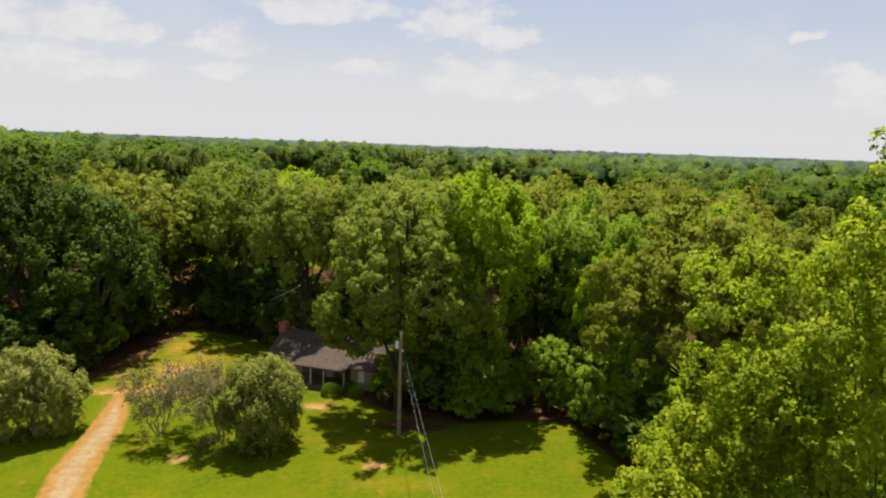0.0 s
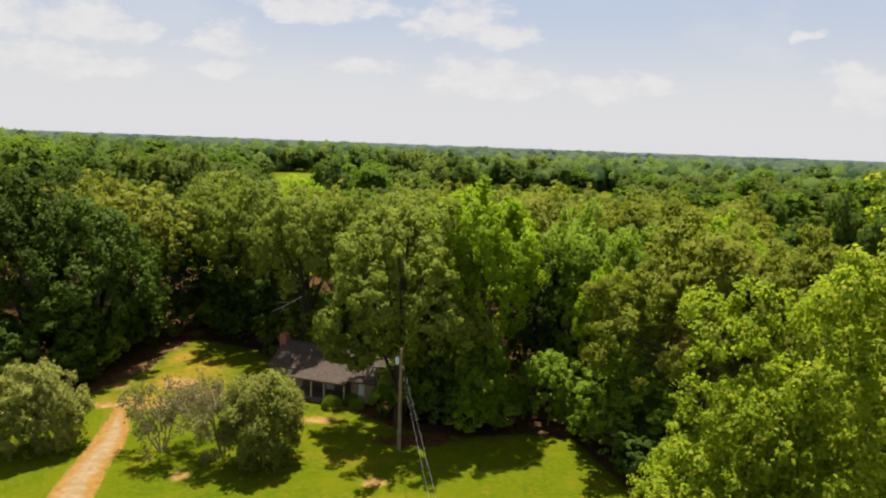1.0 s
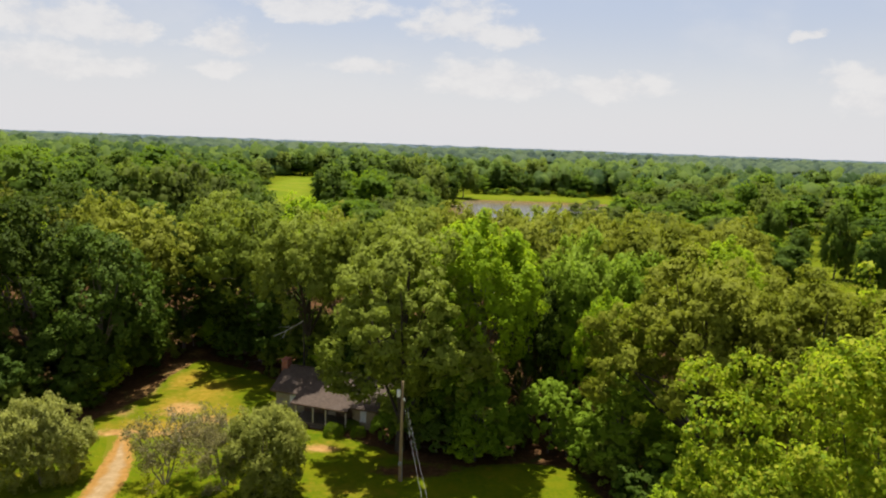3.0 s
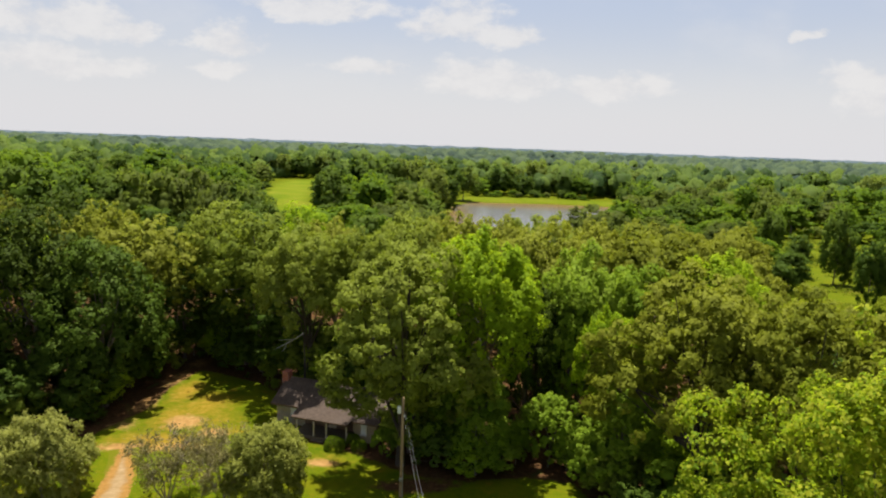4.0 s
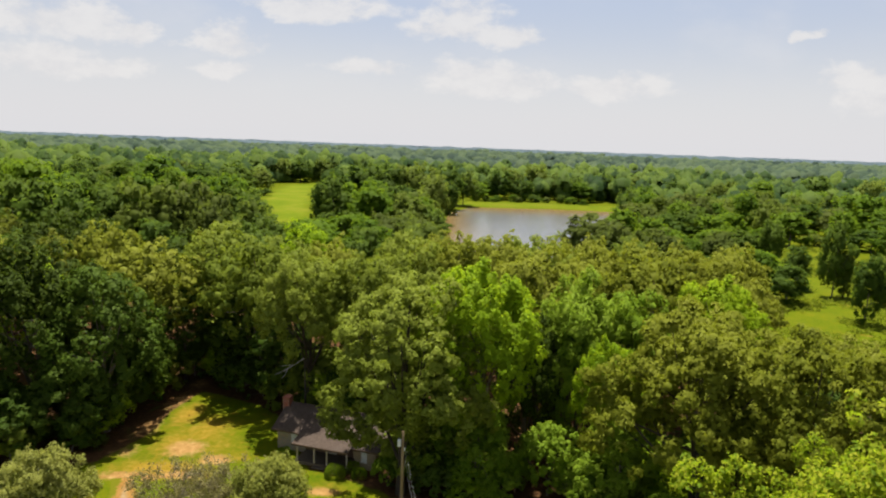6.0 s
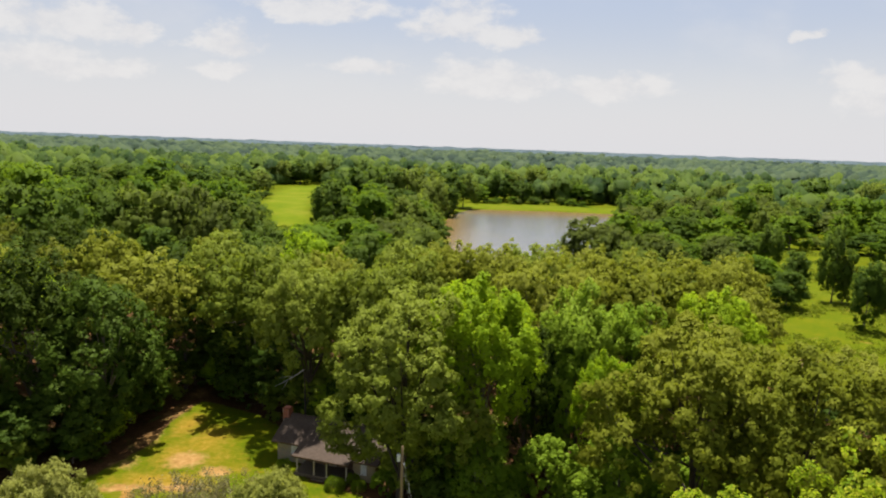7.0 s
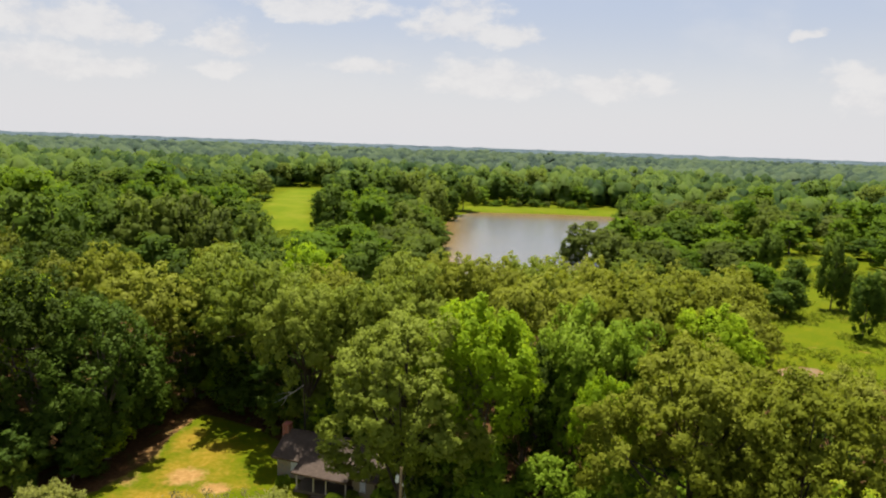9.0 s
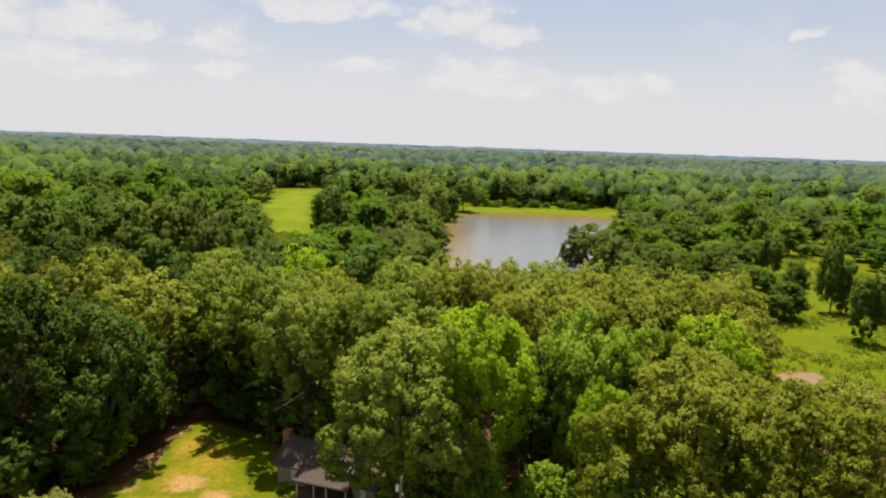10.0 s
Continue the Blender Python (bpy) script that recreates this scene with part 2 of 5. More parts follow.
k = Mat("gravel_track", 0.95, 0.05)
stone = k.ramp(k.noise(1.1, 6, 0.7), [(0.3, (0.2, 0.128, 0.055)), (0.5, (0.265, 0.18, 0.088)), (0.72, (0.34, 0.25, 0.14))])
clay = k.ramp(k.noise(1.8, 5, 0.7), [(0.3, (0.2, 0.1, 0.022)), (0.7, (0.3, 0.165, 0.046))])
drift = k.math("SUBTRACT", k.noise(0.8, 5, 0.7), 0.5)
track = k.mix(k.smooth(k.math("ADD", k.attr("edge"), k.math("MULTIPLY", drift, 0.9)), 0.2, 0.6), stone, clay)
track = k.mix(k.smooth(k.math("ADD", k.attr("edge"), k.math("MULTIPLY", k.math("SUBTRACT", k.noise(2.4, 5, 0.75), 0.5), 0.9)), 0.74, 0.96), track, (0.11, 0.112, 0.006))
GRAVEL = k.colour(track).bump(k.noise(9, 5), 0.5, 0.03).m

k = Mat("pond_water", 0.2, 0.5)
k.bsdf.inputs["IOR"].default_value = 1.33
where = k.n.new("ShaderNodeSeparateXYZ")
k.l.new(k.place, where.inputs[0])
silt = k.math("MAXIMUM", k.smooth(where.outputs[1], 335, 385), k.smooth(where.outputs[0], 14, -6))
deep = k.ramp(k.noise(0.02, 3), [(0.3, (0.145, 0.138, 0.125)), (0.6, (0.13, 0.132, 0.132))])
WATER = k.colour(k.mix(silt, deep, (0.2, 0.128, 0.045))).bump(k.noise(1.5, 4, 0.6), 0.5, 0.06).m
k = Mat("muddy_water", 0.35, 0.2)
MUDDY = k.colour(k.ramp(k.noise(0.5, 4), [(0.35, (0.22, 0.11, 0.035)), (0.65, (0.2, 0.14, 0.08))])).m

k = Mat("roof_shingles", 0.9, 0.1)
tabs = k.noise(3.5, 5, 0.7, stretch=(1, 1, 3))
shingle = k.ramp(tabs, [(0.3, (0.046, 0.033, 0.026)), (0.5, (0.078, 0.057, 0.044)), (0.75, (0.12, 0.088, 0.066))])
SHINGLE = k.colour(k.mix(k.smooth(k.noise(0.7, 5), 0.45, 0.75), shingle, (0.086, 0.066, 0.054))).bump(tabs, 0.6, 0.02).m
k = Mat("weathered_siding", 0.85, 0.25)
grain = k.noise(5.0, 6, 0.7, stretch=(5, 5, 0.5))
SIDING = k.colour(k.ramp(grain, [(0.3, (0.2, 0.15, 0.085)), (0.55, (0.34, 0.265, 0.16)), (0.8, (0.44, 0.36, 0.24))])).bump(grain, 0.4, 0.01).m
k = Mat("fieldstone", 0.9, 0.25)
blocks = k.n.new("ShaderNodeTexVoronoi")
blocks.inputs["Scale"].default_value = 3.0
k.l.new(k.place, blocks.inputs["Vector"])
STONE = k.colour(k.mix(k.smooth(k.noise(4), 0.35, 0.7), k.mix(0.08, (0.27, 0.22, 0.14), blocks.outputs["Color"]), (0.33, 0.27, 0.18))).bump(blocks.outputs["Distance"], 0.6, 0.03).m
k = Mat("worn_post_paint", 0.7, 0.3)
POSTS = k.colour(k.mix(k.smooth(k.noise(4, 6), 0.45, 0.75), (0.48, 0.41, 0.31), (0.34, 0.27, 0.19))).m
k = Mat("old_white_paint", 0.6, 0.4)
PAINT = k.colour(k.mix(k.smooth(k.noise(4, 6), 0.5, 0.75), (0.66, 0.64, 0.58), (0.42, 0.37, 0.3))).m
k = Mat("brown_trim", 0.7, 0.3)
TRIM = k.colour(k.ramp(k.noise(4), [(0.3, (0.075, 0.045, 0.028)), (0.7, (0.14, 0.085, 0.055))])).m
k = Mat("red_brick", 0.9, 0.25)
BRICK = k.colour(k.ramp(k.noise(7, 5), [(0.3, (0.24, 0.075, 0.045)), (0.7, (0.42, 0.16, 0.1))])).m
k = Mat("mortar", 0.95, 0.2)
MORTAR = k.colour(k.ramp(k.noise(9), [(0.3, (0.3, 0.26, 0.23)), (0.7, (0.42, 0.38, 0.34))])).m
k = Mat("window_glass", 0.06, 0.5)
GLASS = k.colour((0.03, 0.035, 0.04)).m
k = Mat("pale_curtain", 0.9, 0.2)
CURTAIN = k.colour(k.ramp(k.noise(6, stretch=(6, 6, 0.4)), [(0.3, (0.5, 0.5, 0.48)), (0.7, (0.72, 0.72, 0.7))])).m
k = Mat("pole_wood", 0.9, 0.2)
POLE = k.colour(k.ramp(k.noise(2.5, 6, 0.7, stretch=(6, 6, 0.4)), [(0.3, (0.17, 0.11, 0.05)), (0.7, (0.36, 0.26, 0.14))])).bump(k.noise(8, stretch=(5, 5, 0.3)), 0.5, 0.01).m
k = Mat("grey_enamel", 0.45, 0.5)
ENAMEL = k.colour(k.mix(k.smooth(k.noise(5), 0.5, 0.8), (0.72, 0.72, 0.72), (0.5, 0.48, 0.45))).m
k = Mat("aluminium_cable", 0.5, 0.5)
k.bsdf.inputs["Metallic"].default_value = 0.5
CABLE = k.colour(k.ramp(k.noise(3), [(0.3, (0.2, 0.2, 0.2)), (0.7, (0.32, 0.32, 0.31))])).m
k = Mat("floor_boards", 0.85, 0.25)
BOARDS = k.colour(k.ramp(k.noise(3, stretch=(1, 8, 1)), [(0.3, (0.09, 0.068, 0.045)), (0.7, (0.17, 0.13, 0.085))])).m


# ---- mesh helpers ----
def raw_mesh(name, verts, faces, material=None, smooth=False, normals=None):
    """A mesh from arrays: verts (n, 3), faces (m, k) or a list of such."""
    faces = faces if isinstance(faces, list) else [faces]
    faces = [f for f in faces if len(f)]
    me = bpy.data.meshes.new(name)
    verts = np.ascontiguousarray(verts, np.float32)
    loops = np.concatenate([f.ravel() for f in faces]).astype(np.int32)
    sizes = np.concatenate([np.full(len(f), f.shape[1]) for f in faces]).astype(np.int32)
    starts = np.r_[0, np.cumsum(sizes)[:-1]].astype(np.int32)
    me.vertices.add(len(verts))
    me.vertices.foreach_set("co", verts.ravel())
    me.loops.add(len(loops))
    me.loops.foreach_set("vertex_index", loops)
    me.polygons.add(len(sizes))
    me.polygons.foreach_set("loop_start", starts)
    me.polygons.foreach_set("use_smooth", np.full(len(sizes), smooth))
    me.update(calc_edges=True)
    if normals is not None:
        me.normals_split_custom_set_from_vertices(normals)
    if material:
        me.materials.append(material)
    return me


def part(name, bm, material, parent, label=""):
    me = bpy.data.meshes.new(name)
    bm.to_mesh(me)
    bm.free()
    me.materials.append(material)
    ob = new(name, me)
    ob.parent = parent
    return tagged(ob, label)


def box(bm, x0, x1, y0, y1, z0, z1, bevel=0.0):
    made = bmesh.ops.create_cube(bm, size=1.0, matrix=Matrix.Translation(((x0 + x1) / 2, (y0 + y1) / 2, (z0 + z1) / 2)) @ Matrix.Diagonal((x1 - x0, y1 - y0, z1 - z0, 1)))
    if bevel:
        edges = list({e for v in made["verts"] for e in v.link_edges})
        bmesh.ops.bevel(bm, geom=edges, offset=bevel, segments=1, affect="EDGES")
    return bm


def boxed(x0, x1, y0, y1, z0, z1, bevel=0.01):
    return box(bmesh.new(), x0, x1, y0, y1, z0, z1, bevel)


def tubes(paths, sides=6):
    """Arrays of tapered tubes; each path is a list of (x, y, z, radius)."""
    V, F, base = [], [], 0
    ring = np.arange(sides) * 2 * math.pi / sides
    for path in paths:
        p = np.array(path, float)
        d = np.gradient(p[:, :3], axis=0)
        d /= np.linalg.norm(d, axis=1, keepdims=True) + 1e-9
        ref = np.where(np.abs(d[:, 2:3]) > 0.9, np.array([[1.0, 0, 0]]), np.array([[0, 0, 1.0]]))
        a = np.cross(d, ref)
        a /= np.linalg.norm(a, axis=1, keepdims=True) + 1e-9
        b = np.cross(d, a)
        V.append((p[:, None, :3] + p[:, None, 3:4] * (np.cos(ring)[None, :, None] * a[:, None] + np.sin(ring)[None, :, None] * b[:, None])).reshape(-1, 3))
        n = len(p)
        i = np.arange(n - 1)[:, None] * sides + np.arange(sides)[None]
        j = np.arange(n - 1)[:, None] * sides + (np.arange(sides)[None] + 1) % sides
        F.append(np.stack([i, j, j + sides, i + sides], -1).reshape(-1, 4) + base)
        base += n * sides
    return np.concatenate(V), np.concatenate(F)


def leaf_cards(c, n, size, rng, slim=0.62, fold=0.18):
    """Folded four-cornered leaves at centres c facing n: arrays of corners and triangles."""
    m = len(c)
    n = n / (np.linalg.norm(n, axis=1, keepdims=True) + 1e-9)
    t = np.cross(n, rng.normal(size=(m, 3)))
    t /= np.linalg.norm(t, axis=1, keepdims=True) + 1e-9
    b = np.cross(n, t)
    s = size * rng.uniform(0.65, 1.3, (m, 1))
    lift = n * s * fold
    V = np.stack([c - t * s * 0.5, c + b * s * slim * 0.5 + lift, c + t * s * 0.5, c - b * s * slim * 0.5 + lift], 1).reshape(-1, 3)
    q = np.arange(m)[:, None] * 4
    return V, np.concatenate([q + [0, 2, 1], q + [0, 3, 2]], 0)


def broad_leaves(c, n, size, rng):
    return leaf_cards(c, n, size, rng, slim=0.85, fold=0.14)


def small_leaves(c, n, size, rng):
    """Three-cornered leaves at centres c facing n."""
    m = len(c)
    n = n / (np.linalg.norm(n, axis=1, keepdims=True) + 1e-9)
    t = np.cross(n, rng.normal(size=(m, 3)))
    t /= np.linalg.norm(t, axis=1, keepdims=True) + 1e-9
    b = np.cross(n, t)
    s = size * rng.uniform(0.65, 1.3, (m, 1))
    V = np.stack([c + t * s * 0.62, c - t * s * 0.32 + b * s * 0.46, c - t * s * 0.32 - b * s * 0.46], 1).reshape(-1, 3)
    return V, np.arange(m * 3).reshape(-1, 3)


def crown_clumps(rng, R, z0, z1, count, shape="round"):
    """Centres and radii of the leafy billows of a crown between heights z0 and z1."""
    zc, hz = (z0 + z1) / 2, (z1 - z0) / 2
    skin = 4 * math.pi * ((2 * (R * hz) ** 1.6 + R ** 3.2) / 3) ** 0.625
    unit = 0.53 * math.sqrt(skin / count)
    out = []
    k = 0
    golden = math.pi * (3 - math.sqrt(5))
    while len(out) < count:
        f = (k + 0.5) / count
        k += 1
        if k > count:
            f = rng.uniform(0, 1)
        zz = 1 - 1.9 * f if shape != "dome" else 1 - 1.55 * f
        r = math.sqrt(max(0.0, 1 - zz * zz))
        if shape == "vase":
            r *= 0.52 + 0.48 * min(1.0, max(0.0, (zz + 0.75) / 0.7))
        if shape == "tall":
            r = r ** 0.8 * (0.62 + 0.38 * (1 - zz) / 2 + 0.1)
        a = golden * k + rng.uniform(-0.5, 0.5)
        reach = rng.uniform(0.66, 0.98)
        if rng.uniform() < 0.22:
            reach *= 0.6
        wob = 1 + 0.16 * math.sin(2 * a + count) + 0.1 * math.sin(3 * a + 1.7 * count)
        size = unit * rng.uniform(0.7, 1.3) * (1.0 if zz > -0.3 else 0.8)
        out.append((math.cos(a) * r * R * reach * wob, math.sin(a) * r * R * reach * wob, zc + zz * hz * reach * rng.uniform(0.88, 1.04), size))
    return np.array(out)


def crown_leaves(rng, clumps, centre, total, size, maker=small_leaves, sprays=600, tuft=0.5, rise=0.0, loose=0.4, jitter=0.2, up=0.15, shell=(0.72, 1.12), whole=0.3):
    """Leaves in tufts that sit on the outer faces of the billows."""
    w = clumps[:, 3] ** 2
    pick = rng.choice(len(clumps), sprays, p=w / w.sum())
    d = rng.normal(size=(sprays, 3))
    d /= np.linalg.norm(d, axis=1, keepdims=True)
    d[:, 2] = np.where(d[:, 2] < -0.5, -d[:, 2], d[:, 2])
    out = clumps[pick, :3] - centre
    out /= np.linalg.norm(out, axis=1, keepdims=True) + 1e-9
    d[(d * out).sum(1) < -0.3] *= -1
    at = clumps[pick, :3] + d * clumps[pick, 3:4] * rng.uniform(*shell, (sprays, 1))
    rad = tuft * rng.uniform(0.6, 1.35, sprays)
    # leaves of each tuft: mostly on its upper and outer side
    own = rng.choice(sprays, total, p=rad ** 2 / (rad ** 2).sum())
    e = rng.normal(size=(total, 3)) + d[own] * 0.5 + [0, 0, 0.35]
    e /= np.linalg.norm(e, axis=1, keepdims=True)
    c = at[own] + e * rad[own, None] * rng.uniform(0.5, 1.08, (total, 1)) * [1, 1, 0.8 + rise]
    n = e + d[own] * 0.3 + rng.normal(size=(total, 3)) * loose + [0, 0, 0.15]
    V, F = maker(c, n, size, rng)
    # leaves of one tuft share its roundness, as a dense spray does
    soft = e * 0.7 + d[own] * 0.4 + out[own] * whole + [0, 0, up] + rng.normal(size=(total, 3)) * jitter
    soft /= np.linalg.norm(soft, axis=1, keepdims=True)
    return V, F, np.repeat(soft, len(V) // total, 0)


ICO = bmesh.new()
bmesh.ops.create_icosphere(ICO, subdivisions=1, radius=1.0)
ICO_V = np.array([v.co[:] for v in ICO.verts])
ICO_F = np.array([[v.index for v in f.verts] for f in ICO.faces])
ICO.free()


def dense_leafage(rng, clumps, centre, fill=0.9, whole=0.3):
    """The closed, uneven leafage within each billow, open on the side that faces the trunk."""
    V, F, N, at = [], [], [], 0
    for c in clumps:
        out = c[:3] - centre
        out = out / (np.linalg.norm(out) + 1e-9)
        wave = 1 + 0.13 * np.sin(ICO_V @ rng.normal(size=3) * 3.5 + rng.uniform(0, 6)) + rng.normal(size=len(ICO_V)) * 0.1
        V.append(c[:3] + ICO_V * wave[:, None] * c[3] * fill * [1, 1, 0.9])
        n = ICO_V + out * whole + [0, 0, 0.2] + rng.normal(size=ICO_V.shape) * 0.16
        N.append(n / np.linalg.norm(n, axis=1, keepdims=True))
        mid = ICO_V[ICO_F].mean(1)
        F.append(ICO_F[(mid @ out > -0.45) & (mid[:, 2] > -0.8)] + at)
        at += len(ICO_V)
    return np.concatenate(V), np.concatenate(F), np.concatenate(N)


def tree_mesh(seed, H, R, base, clumps, leaves, size, leaf, bark, shape="round", trunk_r=0.3, limbs=12, lean=0.6, extra=(), dense=0.0, **leafing):
    """Meshes (trunk with limbs, crown) of one tree standing at the origin."""
    rng = np.random.default_rng(seed)
    cl = crown_clumps(rng, R, base, H, clumps, shape)
    if extra:
        cl = np.concatenate([cl, np.array(extra, float)])
    centre = np.array([0, 0, base + (H - base) * 0.35])
    top = np.array([rng.uniform(-lean, lean), rng.uniform(-lean, lean), base + (H - base) * 0.82])
    sway = rng.uniform(-0.3, 0.3, (6, 2))
    stem = []
    for i in range(7):
        f = i / 6
        off = sway[i - 1] if 0 < i else np.zeros(2)
        stem.append((top[0] * f + off[0] * f, top[1] * f + off[1] * f, -0.35 + (top[2] + 0.35) * f, trunk_r * (1.35 if i == 0 else 1 - 0.8 * f)))
    paths = [stem]
    for c in cl[rng.permutation(len(cl))[:limbs]]:
        f = rng.uniform(0.3, 0.75)
        s = np.array(stem[int(f * 6)])
        mid = s[:3] * 0.5 + c[:3] * 0.5 + [0, 0, -0.3 + rng.uniform(-0.3, 0.6)]
        r = max(min(0.05, trunk_r * 0.2), s[3] * 0.5)
        paths.append([(*s[:3], r), (*mid, r * 0.65), (*c[:3], 0.03)])
    tv, tf = tubes(paths, 7)
    lv, lf, ln = crown_leaves(rng, cl, centre, leaves, size, **leafing)
    if dense:
        dv, df, dn = dense_leafage(rng, cl, centre, dense, leafing.get("whole", 0.3))
        lf = np.concatenate([lf, df + len(lv)])
        lv, ln = np.concatenate([lv, dv]), np.concatenate([ln, dn])
    tall = H / np.percentile(lv[:, 2], 99.6)
    tv[:, 2] *= tall
    lv[:, 2] *= tall
    return raw_mesh("trunk", tv, tf, bark, True), raw_mesh("crown", lv, lf, leaf, True, ln)


def tree_thing(name, meshes, label, category, group):
    root = tagged(new(name), label, category, group)
    for nm, me in zip(("trunk", "crown"), meshes):
        p = new(nm, me)
        p.parent = root
    return root


# ---- lie of the land ----
def sstep(a, b, v):
    q = np.clip((np.asarray(v, float) - a) / (b - a), 0, 1)
    return q * q * (3 - 2 * q)


def inside(poly, x, y):
    """Signed distance to a polygon, positive inside."""
    x, y = np.asarray(x, float), np.asarray(y, float)
    hit, near = np.zeros(x.shape, bool), np.full(x.shape, 1e9)
    for (ax, ay), (bx, by) in zip(poly, poly[1:] + poly[:1]):
        t = np.clip(((x - ax) * (bx - ax) + (y - ay) * (by - ay)) / ((bx - ax) ** 2 + (by - ay) ** 2), 0, 1)
        near = np.minimum(near, np.hypot(x - ax - t * (bx - ax), y - ay - t * (by - ay)))
        if ay != by:
            hit ^= ((ay > y) != (by > y)) & (x < (bx - ax) * (y - ay) / (by - ay) + ax)
    return np.where(hit, near, -near)


POND = [(-4, 195), (42, 195), (62, 250), (84, 320), (98, 384), (60, 388), (9, 381), (-2, 352), (-7, 300), (-5, 250)]
PUDDLE = [(58, 104.5), (64, 104.5), (68.5, 109), (67.5, 111), (62, 111), (58.5, 108.5)]
YARD = [(-75, -60), (-75, 50), (-48, 55), (-36, 59), (-33.5, 66), (-34, 73), (-33, 80), (-30, 79), (-24, 76), (-19, 71), (-14, 60), (-8, 57.5), (-3, 54),
        (2, 53), (8, 54.5), (12, 54), (13.5, 49), (15, 44), (17, 38), (21, 25), (34, 0), (40, -60)]
FIELD_L = [(-110, 385), (-112, 420), (-95, 436), (-76, 330), (-60, 262), (-48, 213), (-42, 190), (-54, 184), (-58, 211), (-76, 254), (-99, 318)]
FIELD_R = [(54, 101), (61, 122), (78, 146), (96, 190), (117, 236), (134, 236), (134, 200), (116, 164), (97, 130), (80, 100)]
DAM = [(-2, 382), (9, 406), (60, 410), (112, 408), (118, 380), (98, 386), (60, 390), (9, 384)]
PATH_SPOTS = [(-31, 57, 4.2, 1.3), (-26, 57.6, 3.6, 1.0), (-34, 62, 2.6, 3.0), (-34.2, 68, 2.2, 5), (-34.5, 76, 2.0, 5), (-34.5, 83, 2.4, 4), (-11.5, 55.6, 2.2, 1.1), (-4.9, 44.5, 1.3, 0.9),
              (-19.8, 44.3, 1.0, 1.0), (-28, 63, 2.5, 2.5), (-24, 61, 2.2, 1.4), (-9, 38, 3, 1), (61, 108, 6, 3), (62, 114.5, 4.5, 1.2), (70, 119.5, 5, 0.9), (77, 116.5, 5, 0.9), (92, 142, 4, 2), (86, 124, 4, 1.2), (-98, 362, 16, 2.2), (-84, 318, 12, 1.8), (28, 383, 60, 1.5)]


def height(x, y):
    x, y = np.asarray(x, float), np.asarray(y, float)
    h = -0.4 * sstep(50, 58.5, y) - 1.05 * sstep(60, 100, y) - 1.3 * sstep(100, 190, y) + 4.0 * sstep(450, 900, y)
    h += 5.5 * sstep(-25, -75, x) * sstep(230, 340, y) * sstep(800, 500, y)
    h += 2.4 * sstep(50, 80, x) * sstep(85, 125, y) * sstep(330, 230, y)
    h += 0.10 * np.sin(x * 0.31 + 1) * np.sin(y * 0.27)
    sd = -inside(POND, x, y)
    h = np.where(sd < 26, np.where(sd < 0, -4.0 + np.clip(sd, -9, 0) * 0.22, -4.0 + (h + 4.0) * sstep(0, 26, sd) + 0.12 * np.minimum(sd, 3)), h)
    sp = -inside(PUDDLE, x, y)
    return np.where(sp < 4, h - 0.7 * sstep(3, -1, sp), h)


def lines(*spans):
    out = []
    for a, b, s in spans:
        out += list(np.arange(a, b, s))
    return np.array(out + [spans[-1][1]])


gx = lines((-5200, -1200, 400), (-1200, -300, 75), (-300, -120, 15), (-120, -50, 5), (-50, 26, 0.7), (26, 150, 4), (150, 300, 15), (300, 1200, 75), (1200, 5200, 400))
gy = lines((-600, -60, 60), (-60, 26, 5), (26, 86, 0.7), (86, 130, 3), (130, 450, 6), (450, 900, 30), (900, 5200, 300))
X, Y = np.meshgrid(gx, gy)
Z = height(X, Y)
nx, ny = len(gx), len(gy)
i = (np.arange(ny - 1)[:, None] * nx + np.arange(nx - 1)[None]).ravel()
ground_me = raw_mesh("ground", np.stack([X, Y, Z], -1).reshape(-1, 3), np.stack([i, i + 1, i + nx + 1, i + nx], -1), GROUND, True)
lawn = np.maximum.reduce([sstep(-1.2, 1.2, inside(YARD, X, Y)), sstep(-3, 3, inside(FIELD_L, X, Y)), sstep(-3, 3, inside(FIELD_R, X, Y)), sstep(-2, 2, inside(DAM, X, Y))])
lawn = np.maximum(lawn, 0.75 * sstep(115, 135, Y))
lawn *= 1 - 0.9 * np.exp(-(((X + 2.5) / 4.5) ** 2 + ((Y - 51.8) / 1.5) ** 2))
bare = np.zeros_like(X)
for px, py, a, b in PATH_SPOTS:
    bare = np.maximum(bare, (0.62 if px < -29 and py > 60 else 0.7 if px > 50 else 1.0) * np.exp(-(((X - px) / a) ** 2 + ((Y - py) / b) ** 2)))
WAY = [(-14, 8), (-19, 20), (-23, 31), (-25.2, 38.3), (-26.7, 42.9), (-27.6, 47.4), (-28.6, 51.2), (-30.2, 54.6), (-31.2, 57.2)]
for (ax, ay), (bx, by) in zip(WAY, WAY[1:]):
    t = np.clip(((X - ax) * (bx - ax) + (Y - ay) * (by - ay)) / ((bx - ax) ** 2 + (by - ay) ** 2), 0, 1)
    bare = np.maximum(bare, 0.6 * sstep(1.6, 0.7, np.hypot(X - ax - t * (bx - ax), Y - ay - t * (by - ay))))
dry = np.zeros_like(X)
